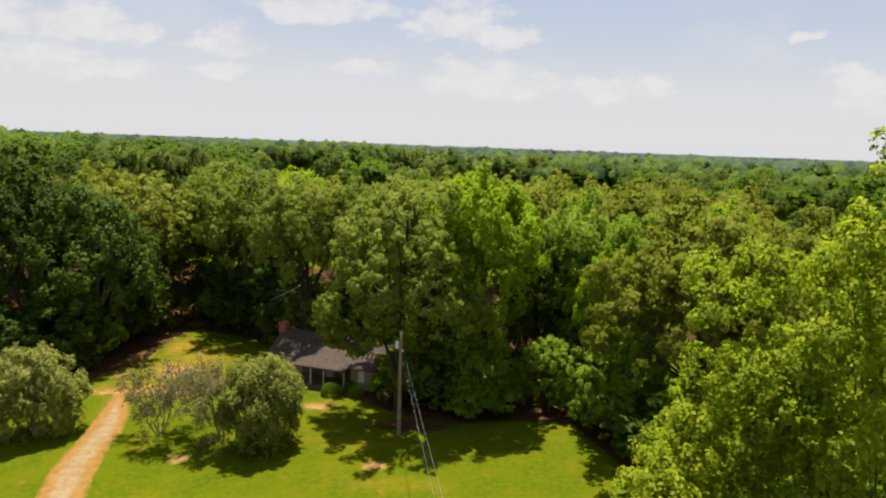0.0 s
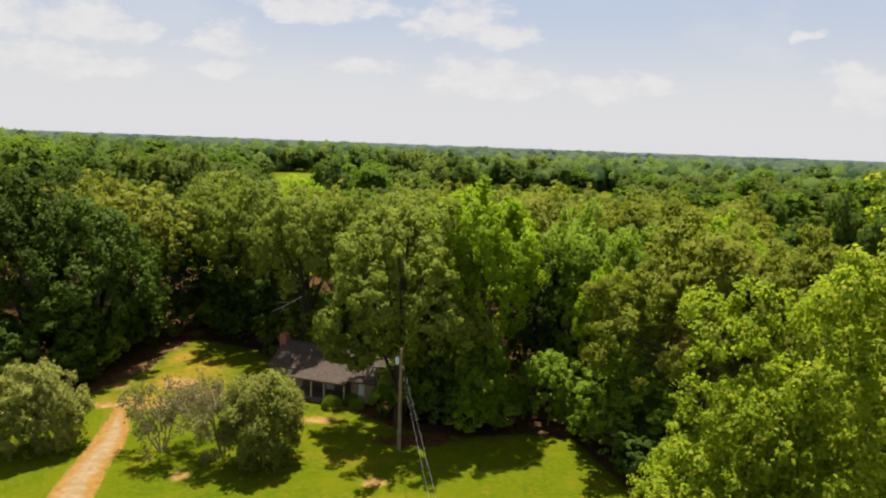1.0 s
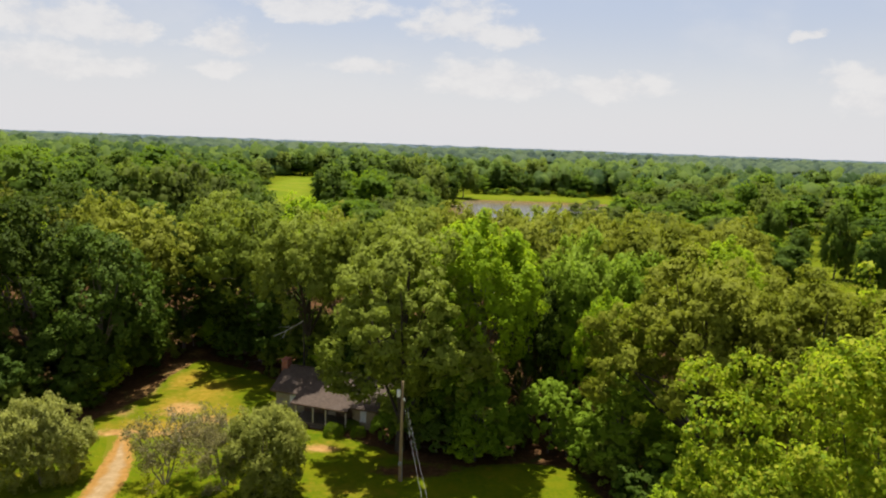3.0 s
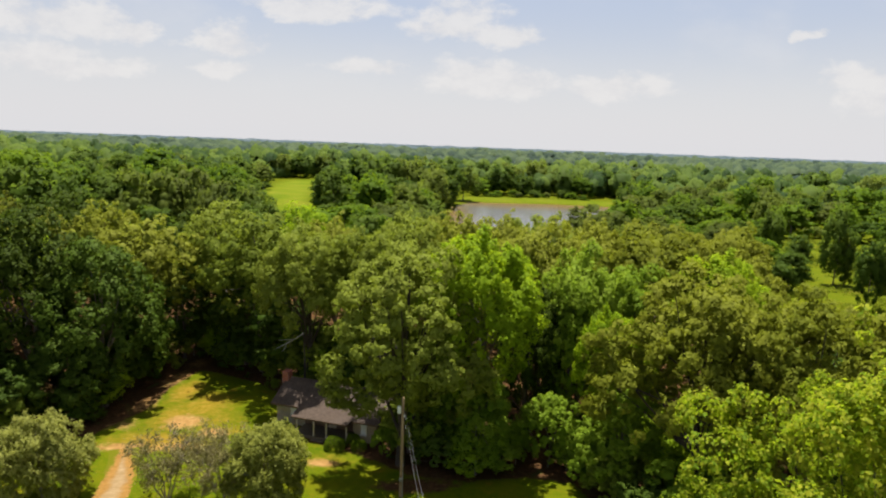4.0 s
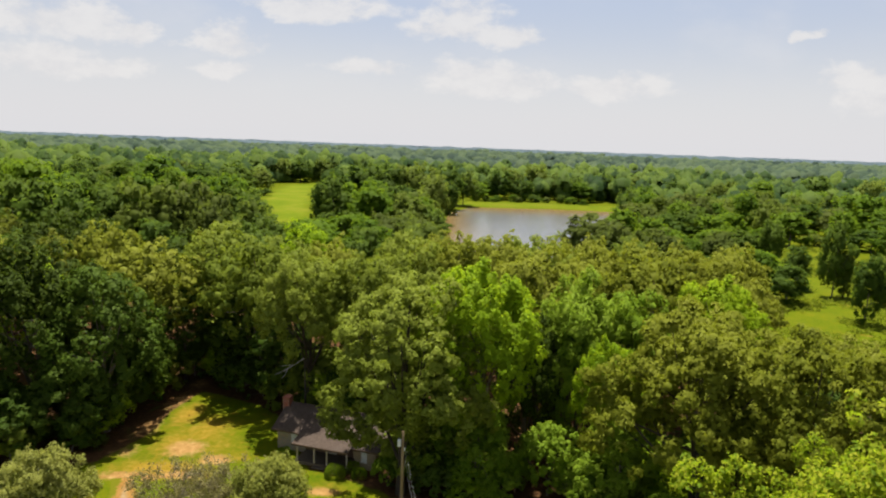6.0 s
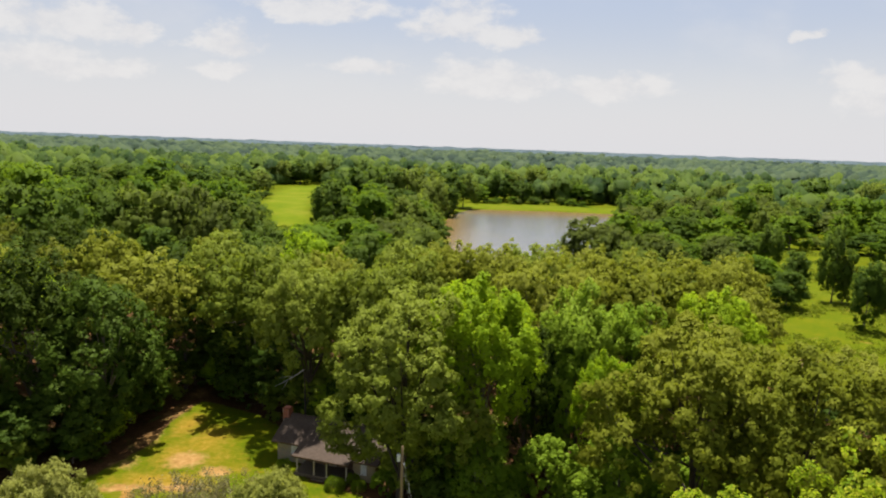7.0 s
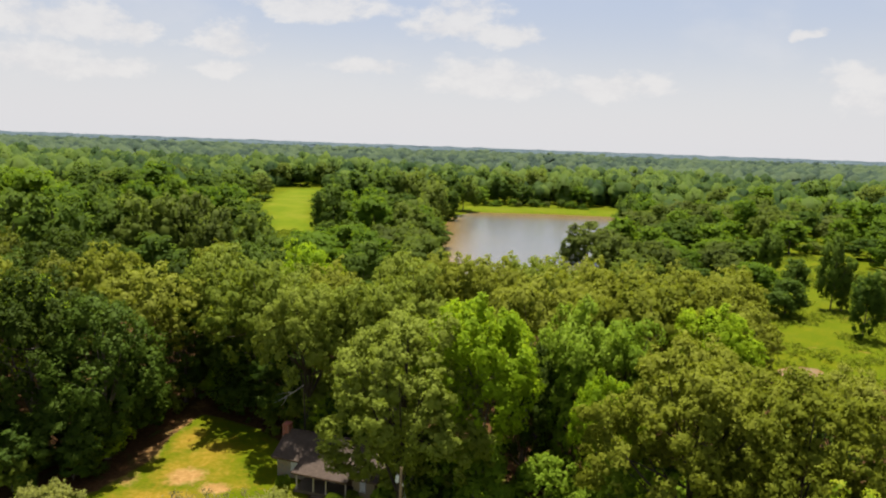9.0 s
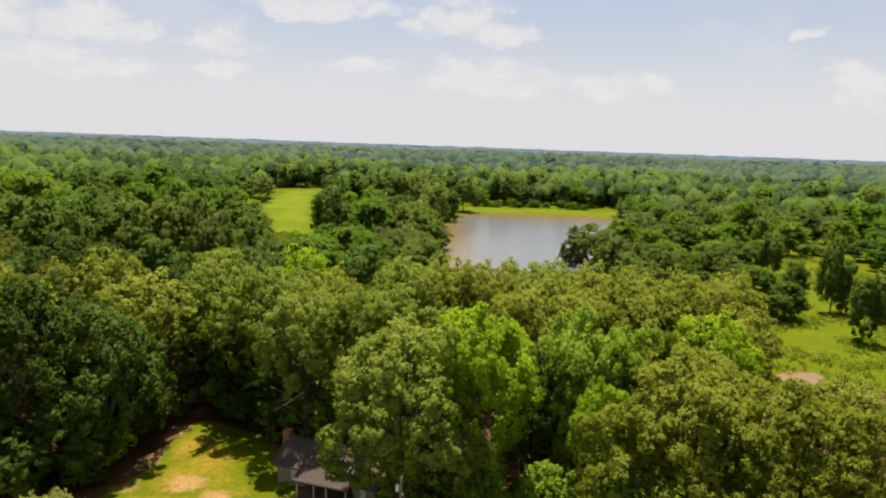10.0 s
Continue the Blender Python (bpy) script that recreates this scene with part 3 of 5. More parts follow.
for px, py, a, b, w in ((-30, 64, 3.2, 5, 0.6), (-28.5, 58.5, 6, 2.4, 0.85), (-31.5, 72, 2.4, 5, 0.7), (-11, 56, 3.4, 2.4, 0.5), (9, 47.5, 6, 3.0, 0.25), (-4, 42, 9, 2, 0.4), (-22, 62, 3, 2, 0.5), (-27.5, 68, 4, 6, 0.62), (-24.5, 64, 3.5, 4, 0.5), (-8, 48, 6, 2.5, 0.4), (64, 112, 9, 6, 0.3), (74, 119, 8, 5, 0.3), (76, 112, 12, 5, 0.25), (90, 135, 6, 10, 0.3), (-90, 370, 20, 30, 0.35)):
    dry = np.maximum(dry, w * np.exp(-(((X - px) / a) ** 2 + ((Y - py) / b) ** 2)))
meadow = np.maximum.reduce([sstep(-2, 4, inside(FIELD_L, X, Y)), 0.25 * sstep(-1, 4, inside(FIELD_R, X, Y)), 0.6 * sstep(-2, 2, inside(DAM, X, Y))])
for nm, val in (("lawn", lawn), ("bare", bare * 0.95), ("dry", dry), ("meadow", meadow)):
    ground_me.attributes.new(nm, "FLOAT", "POINT").data.foreach_set("value", val.ravel().astype(np.float32))
tagged(new("ground", ground_me), "mown green lawn with dry patches and brown woodland floor", "ground", kind="structure")


def water_sheet(name, poly, z, label, surface):
    bm = bmesh.new()
    mid = np.mean(np.array(poly), 0)
    vs = [bm.verts.new((mid[0] + (x - mid[0]) * 1.08, mid[1] + (y - mid[1]) * 1.08, z)) for x, y in poly]
    face = bm.faces.new(vs)
    if face.normal.z < 0:
        face.normal_flip()
    bmesh.ops.triangulate(bm, faces=bm.faces[:])
    me = bpy.data.meshes.new(name)
    bm.to_mesh(me)
    bm.free()
    me.materials.append(surface)
    return tagged(new(name, me), label, "pond", kind="structure")


water_sheet("water", POND, -4.0, "still brown farm pond reflecting the pale sky", WATER)
water_sheet("water", PUDDLE, float(height(63, 108)) + 0.42, "shallow muddy pool in the rough meadow", MUDDY)


# driveway: a ribbon with ragged edges that follows the ground
def driveway():
    way = WAY
    pts = []
    for (ax, ay), (bx, by) in zip(way, way[1:]):
        m = max(2, int(math.hypot(bx - ax, by - ay) / 0.4))
        pts += [(ax + (bx - ax) * k / m, ay + (by - ay) * k / m) for k in range(m)]
    p = np.array(pts)
    d = np.gradient(p, axis=0)
    d /= np.linalg.norm(d, axis=1, keepdims=True)
    side = np.stack([d[:, 1], -d[:, 0]], 1)
    V = []
    across = (-1.0, -0.8, -0.45, 0.0, 0.45, 0.8, 1.0)
    for k, (c, s) in enumerate(zip(p, side)):
        for q in across:
            half = 1.7 - 0.3 * float(sstep(44, 54, c[1])) + 0.28 * noise.noise((k * 0.13, q * 3, 1)) + 0.2 * noise.noise((k * 0.5, q * 3, 5))
            x, y = c + s * q * half
            z = float(height(x, y)) + 0.035 - 0.05 * abs(q) ** 6 - (0.03 if abs(q) == 0.45 else 0)
            V.append((x, y, z))
    w = len(across)
    i = (np.arange(len(p) - 1)[:, None] * w + np.arange(w - 1)[None]).ravel()
    me = raw_mesh("driveway", np.array(V), np.stack([i, i + 1, i + w + 1, i + w], -1), GRAVEL, True)
    me.attributes.new("edge", "FLOAT", "POINT").data.foreach_set("value", (np.tile(np.abs(across), len(p)) + np.repeat(0.5 * sstep(50, 57, p[:, 1]), len(across))).astype(np.float32))
    return tagged(new("driveway", me), "pale sandy gravel driveway crossing the lawn", "driveway", kind="structure")


driveway()

# ---- house ----
YAW = radians(-15.0)
HOUSE = Matrix.Translation((-15.5, 61.2, -0.4)) @ Matrix.Rotation(YAW, 4, "Z")


def roof_slab(corners, thick=0.12):
    """A sloping slab from four corners (counter-clockwise from above)."""
    bm = bmesh.new()
    top = [bm.verts.new(c) for c in corners]
    low = [bm.verts.new((x, y, z - thick)) for x, y, z in corners]
    bm.faces.new(top)
    bm.faces.new(low[::-1])
    for k in range(4):
        j = (k + 1) % 4
        bm.faces.new((top[j], top[k], low[k], low[j]))
    return bm


def gable_wall(x0, x1, y0, y1, z0, ze, zr):
    """A solid gable end with its peak midway."""
    bm = bmesh.new()
    ym = (y0 + y1) / 2
    ring = [(y0, z0), (y1, z0), (y1, ze), (ym, zr), (y0, ze)]
    a = [bm.verts.new((x0, y, z)) for y, z in ring]
    b = [bm.verts.new((x1, y, z)) for y, z in ring]
    bm.faces.new(a[::-1])
    bm.faces.new(b)
    for k in range(5):
        j = (k + 1) % 5
        bm.faces.new((a[k], a[j], b[j], b[k]))
    return bm


def window_part(house, name, x0, x1, y, z0, z1, label):
    # porch frames get brown trim, not white: recess shade put into the paint
    wood = TRIM if "dark" in label else PAINT
    w = part(name, box(box(box(box(bmesh.new(), x0, x1, y - 0.05, y + 0.02, z0, z0 + 0.07), x0, x1, y - 0.05, y + 0.02, z1 - 0.07, z1), x0, x0 + 0.07, y - 0.05, y + 0.02, z0 + 0.07, z1 - 0.07), x1 - 0.07, x1, y - 0.05, y + 0.02, z0 + 0.07, z1 - 0.07), wood, house, label)
    part("sill", boxed(x0 - 0.06, x1 + 0.06, y - 0.12, y - 0.051, z0 - 0.06, z0 - 0.002), wood, w)
    zm = (z0 + z1) / 2
    part("meeting_rail", boxed(x0 + 0.072, x1 - 0.072, y - 0.04, y, zm - 0.03, zm + 0.03, 0.004), wood, w)
    for a, b in ((z0 + 0.072, zm - 0.032), (zm + 0.032, z1 - 0.072)):
        part("pane", boxed(x0 + 0.072, x1 - 0.072, y - 0.012, y - 0.004, a, b, 0.0), CURTAIN if "curtain" in label else GLASS, w)
    return w


def cabin():
    root = tagged(new("house"), "small weathered cabin with grey shingle roof and front porch", "house")
    root.matrix_world = HOUSE
    xl, xr, yf, yb = -3.6, 8.6, 2.4, 8.6
    ze, zr, ym = 2.35, 3.85, 5.5
    # walls
    part("wall", boxed(xl, -0.2, yf, yf + 0.2, -0.3, ze, 0.0), STONE, root, "grey fieldstone front wall")
    # the shade of the porch recess is put into this wall's colour
    part("wall", boxed(-0.198, 5.4, yf + 0.02, yf + 0.2, -0.3, ze, 0.0), TRIM, root, "brown porch wall darkened for the recess shade")
    part("wall", boxed(6.2, xr, 0.95, 1.12, -0.3, 2.3, 0.0), SIDING, root, "tan vertical board wall")
    part("wall", boxed(6.2, 6.36, 1.122, yf + 0.2, -0.3, 2.3, 0.0), SIDING, root)
    part("wall", boxed(xr - 0.16, xr, 1.122, yf + 0.2, -0.3, 2.3, 0.0), SIDING, root)
    part("wall", boxed(5.402, 6.198, yf, yf + 0.2, -0.3, ze, 0.0), SIDING, root)
    part("wall", boxed(xl, xr, yb - 0.2, yb, -0.3, ze, 0.0), SIDING, root)
    part("wall", gable_wall(xl, xl + 0.2, yf + 0.202, yb - 0.202, -0.3, ze, zr - 0.12), STONE, root, "fieldstone gable end")
    part("wall", gable_wall(xr - 0.2, xr, yf + 0.202, yb - 0.202, -0.3, ze, zr - 0.12), SIDING, root, "board gable end")
    for n in range(8):
        x = 6.21 + n * 0.298
        part("board", boxed(x, x + 0.278, 0.92, 0.947, -0.2, 2.2, 0.006), SIDING, root)
    # main roof
    o, s = 0.45, (zr - ze) / (ym - yf)
    zf = ze - o * s + 0.12
    roof = part("roof", roof_slab([(xl - o, yf - o, zf), (xr + o, yf - o, zf), (xr + o, ym, zr + 0.12), (xl - o, ym, zr + 0.12)]), SHINGLE, root, "grey asphalt shingle roof")
    part("rear_slope", roof_slab([(xl - o, ym + 0.004, zr + 0.12), (xr + o, ym + 0.004, zr + 0.12), (xr + o, 2 * ym - yf + o, zf), (xl - o, 2 * ym - yf + o, zf)]), SHINGLE, roof)
    part("ridge_cap", box(bmesh.new(), xl - o, xr + o, ym - 0.14, ym + 0.14, zr + 0.1, zr + 0.155, 0.02), SHINGLE, roof)
    part("fascia", boxed(xl - o, -0.35, yf - o - 0.04, yf - o - 0.004, zf - 0.2, zf - 0.01), TRIM, roof)
    for y0, y1 in ((yf - o, ym), (2 * ym - yf + o, ym)):
        bm = bmesh.new()
        for x0, x1 in ((xl - o - 0.04, xl - o - 0.004),):
            q = [bm.verts.new(c) for c in ((x0, y0, zf - 0.02), (x0, y1, zr + 0.1), (x0, y1, zr - 0.1), (x0, y0, zf - 0.22))]
            p = [bm.verts.new((x1, v.co.y, v.co.z)) for v in q]
            bm.faces.new(q)
            bm.faces.new(p[::-1])
            for a in range(4):
                bm.faces.new((q[(a + 1) % 4], q[a], p[a], p[(a + 1) % 4]))
        part("bargeboard", bm, TRIM, roof)
    # porch roof rises from its own eave to part way up the main slope
    yt = 3.9
    zt = ze + (yt - yf) * s + 0.12 + 0.03
    porch = part("porch_roof", roof_slab([(-0.35, -0.3, 2.25), (6.0, -0.3, 2.25), (6.0, yt, zt), (-0.35, yt, zt)], 0.13), SHINGLE, root, "lower shingle slope over the porch")
    part("fascia", boxed(-0.35, 6.0, -0.345, -0.304, 2.05, 2.23), TRIM, porch)
    part("ceiling_beam", boxed(-0.1, 5.8, 0.0, 0.15, 1.98, 2.14), TRIM, porch)
    wing = part("wing_roof", roof_slab([(6.03, 0.42, 2.42), (xr + o, 0.42, 2.42), (xr + o, yt, zt + 0.01), (6.03, yt, zt + 0.01)], 0.12), SHINGLE, root, "shingle slope over the side room")
    part("fascia", boxed(6.03, xr + o, 0.375, 0.416, 2.22, 2.4), TRIM, wing)
    deck = part("porch_floor", boxed(-0.2, 5.9, -0.1, yf - 0.004, -0.25, 0.28, 0.02), BOARDS, root, "wooden porch floor")
    part("porch_step", boxed(2.0, 3.4, -0.55, -0.104, -0.25, 0.12, 0.02), BOARDS, deck)
    for x in (0.1, 2.05, 3.5, 5.72):
        post = part("post", boxed(x - 0.07, x + 0.07, 0.0, 0.14, 0.282, 1.978), POSTS, root, "worn tan porch post")
        part("post_base", boxed(x - 0.1, x + 0.1, -0.03, 0.17, 0.284, 0.44), POSTS, post)
    # door paint toned down to stand for the porch shade
    door = part("door", boxed(2.6, 3.5, yf - 0.04, yf + 0.015, 0.3, 2.1), POSTS, root, "tan front door in the porch shade")
    for a, b in ((0.5, 1.1), (1.22, 1.95)):
        part("door_panel", boxed(2.75, 3.35, yf - 0.055, yf - 0.042, a, b), POSTS, door)
    part("door_knob", boxed(3.38, 3.44, yf - 0.1, yf - 0.042, 1.2, 1.26, 0.02), CABLE, door, "metal knob")
    window_part(root, "window", 0.7, 1.8, yf - 0.01, 0.95, 1.95, "porch window, frame darkened for the porch shade")
    window_part(root, "window", 4.2, 5.1, yf - 0.01, 0.95, 1.95, "porch window, frame darkened for the porch shade")
    window_part(root, "window", 6.95, 7.6, 0.91, 0.9, 2.05, "white window with pale curtain")
    window_part(root, "window", -1.9, -0.9, yf - 0.01, 0.9, 1.9, "white window with pale curtain")
    # brick chimney on the gable end
    stack = part("chimney", boxed(xl - 0.75, xl - 0.02, 4.85, 5.75, -0.3, 4.65, 0.0), MORTAR, root, "red brick chimney")
    brick = bpy.data.meshes.new("brick")
    bm = boxed(-0.105, 0.105, -0.014, 0.014, -0.033, 0.033, 0.005)
    bm.to_mesh(brick)
    bm.free()
    brick.materials.append(BRICK)
    for face, (cx, cy, turn) in enumerate(((xl - 0.385, 4.85 - 0.011, 0), (xl - 0.385, 5.75 + 0.011, 0), (xl - 0.75 - 0.011, 5.3, 90), (xl - 0.02 + 0.011, 5.3, 90))):
        wide = 3 if turn == 0 else 4
        for row in range(16):
            for col in range(wide):
                a = (col - (wide - 1) / 2) * 0.225 + (0.045 if row % 2 else -0.045)
                b = new("brick", brick)
                b.parent = stack
                b.matrix_local = Matrix.Translation((cx + (a if turn == 0 else 0), cy + (0 if turn == 0 else a), 3.45 + row * 0.077)) @ Matrix.Rotation(radians(turn), 4, "Z")
    part("chimney_cap", boxed(xl - 0.79, xl + 0.02, 4.81, 5.79, 4.652, 4.71), BRICK, stack)
    return root


cabin()


# ---- pole and cables ----
def utility_pole(x, y, high, label, lamp=True):
    root = tagged(new("utility_pole"), label, "utility pole", "poles of the service line")
    root.location = (x, y, float(height(x, y)))
    tv, tf = tubes([[(0, 0, -0.4, 0.17), (0.01, 0, 0, 0.165), (0.0, 0.01, high * 0.5, 0.14), (0, 0, high, 0.11), (0, 0, high + 0.03, 0.02)]], 12)
    post = new("shaft", raw_mesh("shaft", tv, tf, POLE, True))
    post.parent = root
    if lamp:
        boxy = part("transformer_box", boxed(-0.46, -0.16, -0.14, 0.16, high - 1.42, high - 0.78, 0.05), ENAMEL, root, "pale grey metal transformer can")
        part("bracket", boxed(-0.17, -0.08, -0.05, 0.05, high - 1.2, high - 1.0), CABLE, boxy)
        part("bushing", boxed(-0.34, -0.28, -0.03, 0.05, high - 0.779, high - 0.6, 0.015), CABLE, boxy)
        part("conduit", boxed(0.1, 0.15, -0.15, -0.1, 0.0, 3.1, 0.01), CABLE, root, "grey conduit down the pole")
        part("meter", boxed(-0.16, 0.12, -0.3, -0.17, 1.5, 1.85, 0.03), CABLE, root, "electric meter box")
    for z in (high - 1.5, high - 1.62):
        part("insulator", boxed(0.1, 0.22, -0.2, -0.1, z - 0.05, z + 0.05, 0.02), ENAMEL, root)
    return root


utility_pole(-3.5, 50.0, 9.0, "weathered wooden utility pole with pale transformer box")
utility_pole(7.75, -12.0, 9.0, "weathered wooden utility pole ending the cables", False)
for z0, x1, z1 in ((7.6, 8.4, 7.6), (6.75, 7.7, 6.9)):
    a, b = Vector((-3.3, 49.85, z0)), Vector((x1, -12.0, z1))
    pts = []
    for n in range(41):
        f = n / 40
        c = a.lerp(b, f)
        pts.append((c.x, c.y, c.z - 4 * 1.1 * f * (1 - f), 0.0085))
    tv, tf = tubes([pts], 5)
    tagged(new("power_cable", raw_mesh("power_cable", tv, tf, CABLE, True)), "sagging grey service cable on the utility pole", "cable", "service cables")


# ---- shrubs and small trees of the yard ----
def gz(x, y):
    return float(height(x, y))


def spot(x, y, turn=0.0, s=1.0, sz=None):
    return Matrix.LocRotScale((x, y, gz(x, y)), Euler((0, 0, radians(turn))), (s, s, sz or s))


def clipped_bush(x, y, r, h, seed, label):
    rng = np.random.default_rng(seed)
    m = int(2600 * r * r)
    d = rng.normal(size=(m, 3))
    d /= np.linalg.norm(d, axis=1, keepdims=True)
    d[:, 2] = np.abs(d[:, 2])
    rad = rng.uniform(0.86, 1.02, (m, 1)) * (1 + 0.05 * np.sin(d[:, :1] * 5 + seed))
    c = np.sign(d) * np.abs(d) ** 0.75 * rad * [r, r * 0.9, h] * [1, 1, 0.98] + [0, 0, 0.02]
    lv, lf = leaf_cards(c, d + rng.normal(size=(m, 3)) * 0.45, 0.11, rng)
    root = tagged(new("boxwood_bush"), label, "bush", "clipped bushes before the porch")
    root.matrix_world = spot(x, y)
    new("foliage", raw_mesh("foliage", lv, lf, LEAF["box"])).parent = root
    tv, tf = tubes([[(0, 0, -0.1, 0.05), (0.02, 0, h * 0.7, 0.02)], [(0, 0, 0, 0.03), (r * 0.5, 0.1, h * 0.7, 0.01)], [(0, 0, 0, 0.03), (-r * 0.5, 0, h * 0.7, 0.01)]], 5)
    new("stem", raw_mesh("stem", tv, tf, BARK, True)).parent = root


clipped_bush(-11.0, 58.9, 1.08, 1.1, 3, "large clipped round green boxwood before the porch")
clipped_bush(-9.3, 59.9, 0.72, 1.05, 4, "clipped green boxwood beside the cabin wall")
clipped_bush(-8.5, 58.8, 0.78, 0.95, 5, "clipped green boxwood beside the cabin wall")
clipped_bush(-17.2, 62.6, 0.8, 1.0, 6, "low green bush beside the stone wall")

bush_a = tree_thing("shrub_tree", tree_mesh(11, 7.2, 3.1, -1.0, 170, 40000, 0.155, LEAF["silver"], GREY_TWIG, "round", 0.12, limbs=26, loose=0.7, shell=(0.5, 1.5), dense=0.35, sprays=2600, tuft=0.22, rise=0.9, jitter=0.4, up=0.35), "rounded silvery green shrub tree on the lawn", "tree", "small trees on the lawn")
bush_a.matrix_world = spot(-32.7, 46.9)
bush_b = tree_thing("shrub_tree", tree_mesh(12, 7.0, 2.95, -1.0, 150, 34000, 0.155, LEAF["silver"], GREY_TWIG, "round", 0.12, limbs=26, loose=0.7, shell=(0.5, 1.5), dense=0.35, sprays=2300, tuft=0.22, rise=0.9, jitter=0.4, up=0.35), "rounded silvery green shrub tree before the cabin", "tree", "small trees on the lawn")
bush_b.matrix_world = spot(-14.1, 46.9, 0, 1.05)


def sparse_tree(seed, x, y, H, leaves, wide, label):
    """A half-dead tree: forking bare twigs with few leaves."""
    rng = np.random.default_rng(seed)
    paths, tips = [], []

    def grow(p, d, length, r, level):
        q = p + d * length
        mid = (p + q) / 2 + rng.normal(size=3) * length * 0.07
        paths.append([(*p, r), (*mid, r * 0.8), (*q, r * 0.6)])
        if level == 0 or level < 3:
            tips.append(q)
        if level == 0:
            return
        for _ in range(3 if level > 1 else 4):
            e = d + rng.normal(size=3) * 0.55 + [0, 0, 0.12]
            e /= np.linalg.norm(e)
            grow(p + d * length * rng.uniform(0.55, 1.0), e, length * rng.uniform(0.5, 0.78), r * 0.62, level - 1)

    for n in range(5):
        a = n * 1.26 + rng.uniform(0, 0.6)
        d = np.array([math.cos(a) * wide, math.sin(a) * wide, 1.0])
        grow(np.array([math.cos(a) * 0.12, math.sin(a) * 0.12, -0.2]), d / np.linalg.norm(d), H * 0.36, 0.08, 4)
    tips = np.array(tips)
    tv, tf = tubes(paths, 3)
    keep = tips[rng.integers(0, len(tips), leaves)]
    low = keep[:, 2] < H * rng.uniform(0.15, 0.95, len(keep))
    c = keep[low] + rng.normal(size=(low.sum(), 3)) * 0.16
    lv, lf = leaf_cards(c, rng.normal(size=c.shape) + [0, 0, 0.5], 0.2, rng)
    root = tagged(new("sparse_tree"), label, "tree", "small trees on the lawn")
    root.matrix_world = spot(x, y)
    new("bare_wood", raw_mesh("bare_wood", tv, tf, GREY_TWIG, True)).parent = root
    new("foliage", raw_mesh("foliage", lv, lf, LEAF["dry"])).parent = root


sparse_tree(21, -22.9, 47.9, 8.0, 6500, 0.3, "half bare thin tree with grey twigs on the lawn")
sparse_tree(22, -17.8, 48.0, 9.4, 9500, 0.24, "half bare thin tree with grey twigs beside the shrub")



def dead_snag(x, y):
    root = tagged(new("dead_tree"), "pale bare dead branch reaching out behind the chimney", "tree")
    root.matrix_world = spot(x, y)
    tv, tf = tubes([[(0, 0, -0.3, 0.16), (0.1, -0.1, 4.5, 0.12), (0.0, -0.3, 8.8, 0.07)]], 7)
    new("trunk", raw_mesh("trunk", tv, tf, SHADED_BARK, True)).parent = root
    for path in ([(0.0, -0.3, 8.7, 0.08), (-0.9, -1.3, 8.2, 0.06), (-1.9, -2.3, 7.8, 0.04), (-2.7, -2.9, 7.5, 0.015)], [(-0.9, -1.3, 8.2, 0.05), (-1.7, -2.4, 8.5, 0.03), (-2.2, -3.0, 8.6, 0.012)],
                 [(-1.5, -1.9, 7.95, 0.04), (-1.7, -2.6, 7.4, 0.025), (-1.9, -3.0, 7.2, 0.01)]):
        tv, tf = tubes([path], 5)
        new("branch", raw_mesh("branch", tv, tf, PALE_BARK, True)).parent = root


dead_snag(-16.6, 69.6)

# ---- large trees near the yard: kind, x, y, height of the top, radius, crown base, clumps, leaves, leaf size ----
FULL = dict(dense=0.26, jitter=0.2, loose=0.45, up=0.15, whole=0.6, shell=(0.5, 1.12))
OAKEN = dict(sprays=800, tuft=0.6, **FULL)
AIRY = dict(sprays=620, tuft=0.5, rise=0.55, **FULL)
HI = {
    "oak": [tree_mesh(31 + n, 20.0, 7.5, 1.6, 120, 29000, 0.31, LEAF["oak"], SHADED_BARK, "round", 0.38, limbs=22, **OAKEN) for n in range(2)],
    "olive": [tree_mesh(41, 20.0, 8.0, 2.5, 130, 32000, 0.31, LEAF["olive"], SHADED_BARK, "dome", 0.4, limbs=22, **OAKEN)],
    "lime": [tree_mesh(51, 22.0, 6.0, 7.0, 80, 27000, 0.3, LEAF["lime"], BARK, "round", 0.3, limbs=18, **AIRY)],
    "maple": [tree_mesh(65 + n, 18.0, 5.5, 0.8, 80, 18000, 0.31, LEAF["maple"], BARK, "tall", 0.28, limbs=16, **AIRY) for n in range(2)],
    "green": [tree_mesh(61 + n, 18.0, 5.5, 0.8, 84, 16000, 0.32, LEAF["green"], BARK, "tall", 0.28, limbs=16, **AIRY) for n in range(2)],
}
HI["shade"] = [tree_mesh(67, 18.0, 5.5, 0.8, 84, 17000, 0.32, LEAF["shade"], BARK, "tall", 0.28, limbs=16, **AIRY)]
HI["clear"] = [tree_mesh(38, 20.0, 7.5, 7.0, 95, 25000, 0.31, LEAF["oak"], SHADED_BARK, "dome", 0.38, limbs=18, **OAKEN)]
HI_SIZE = {"clear": (20.0, 7.5), "shade": (18.0, 5.5), "oak": (20.0, 7.5), "olive": (20.0, 8.0), "lime": (22.0, 6.0), "green": (18.0, 5.5), "maple": (18.0, 5.5)}
TREE_LABEL = {"oak": "dull-green billowy oak", "olive": "olive-green billowy oak", "lime": "bright lime-green poplar", "green": "dark green leafy maple", "maple": "fresh green leafy maple", "shade": "dark shady green maple", "brown": "brownish olive oak", "clear": "dull-green oak with bare trunk"}
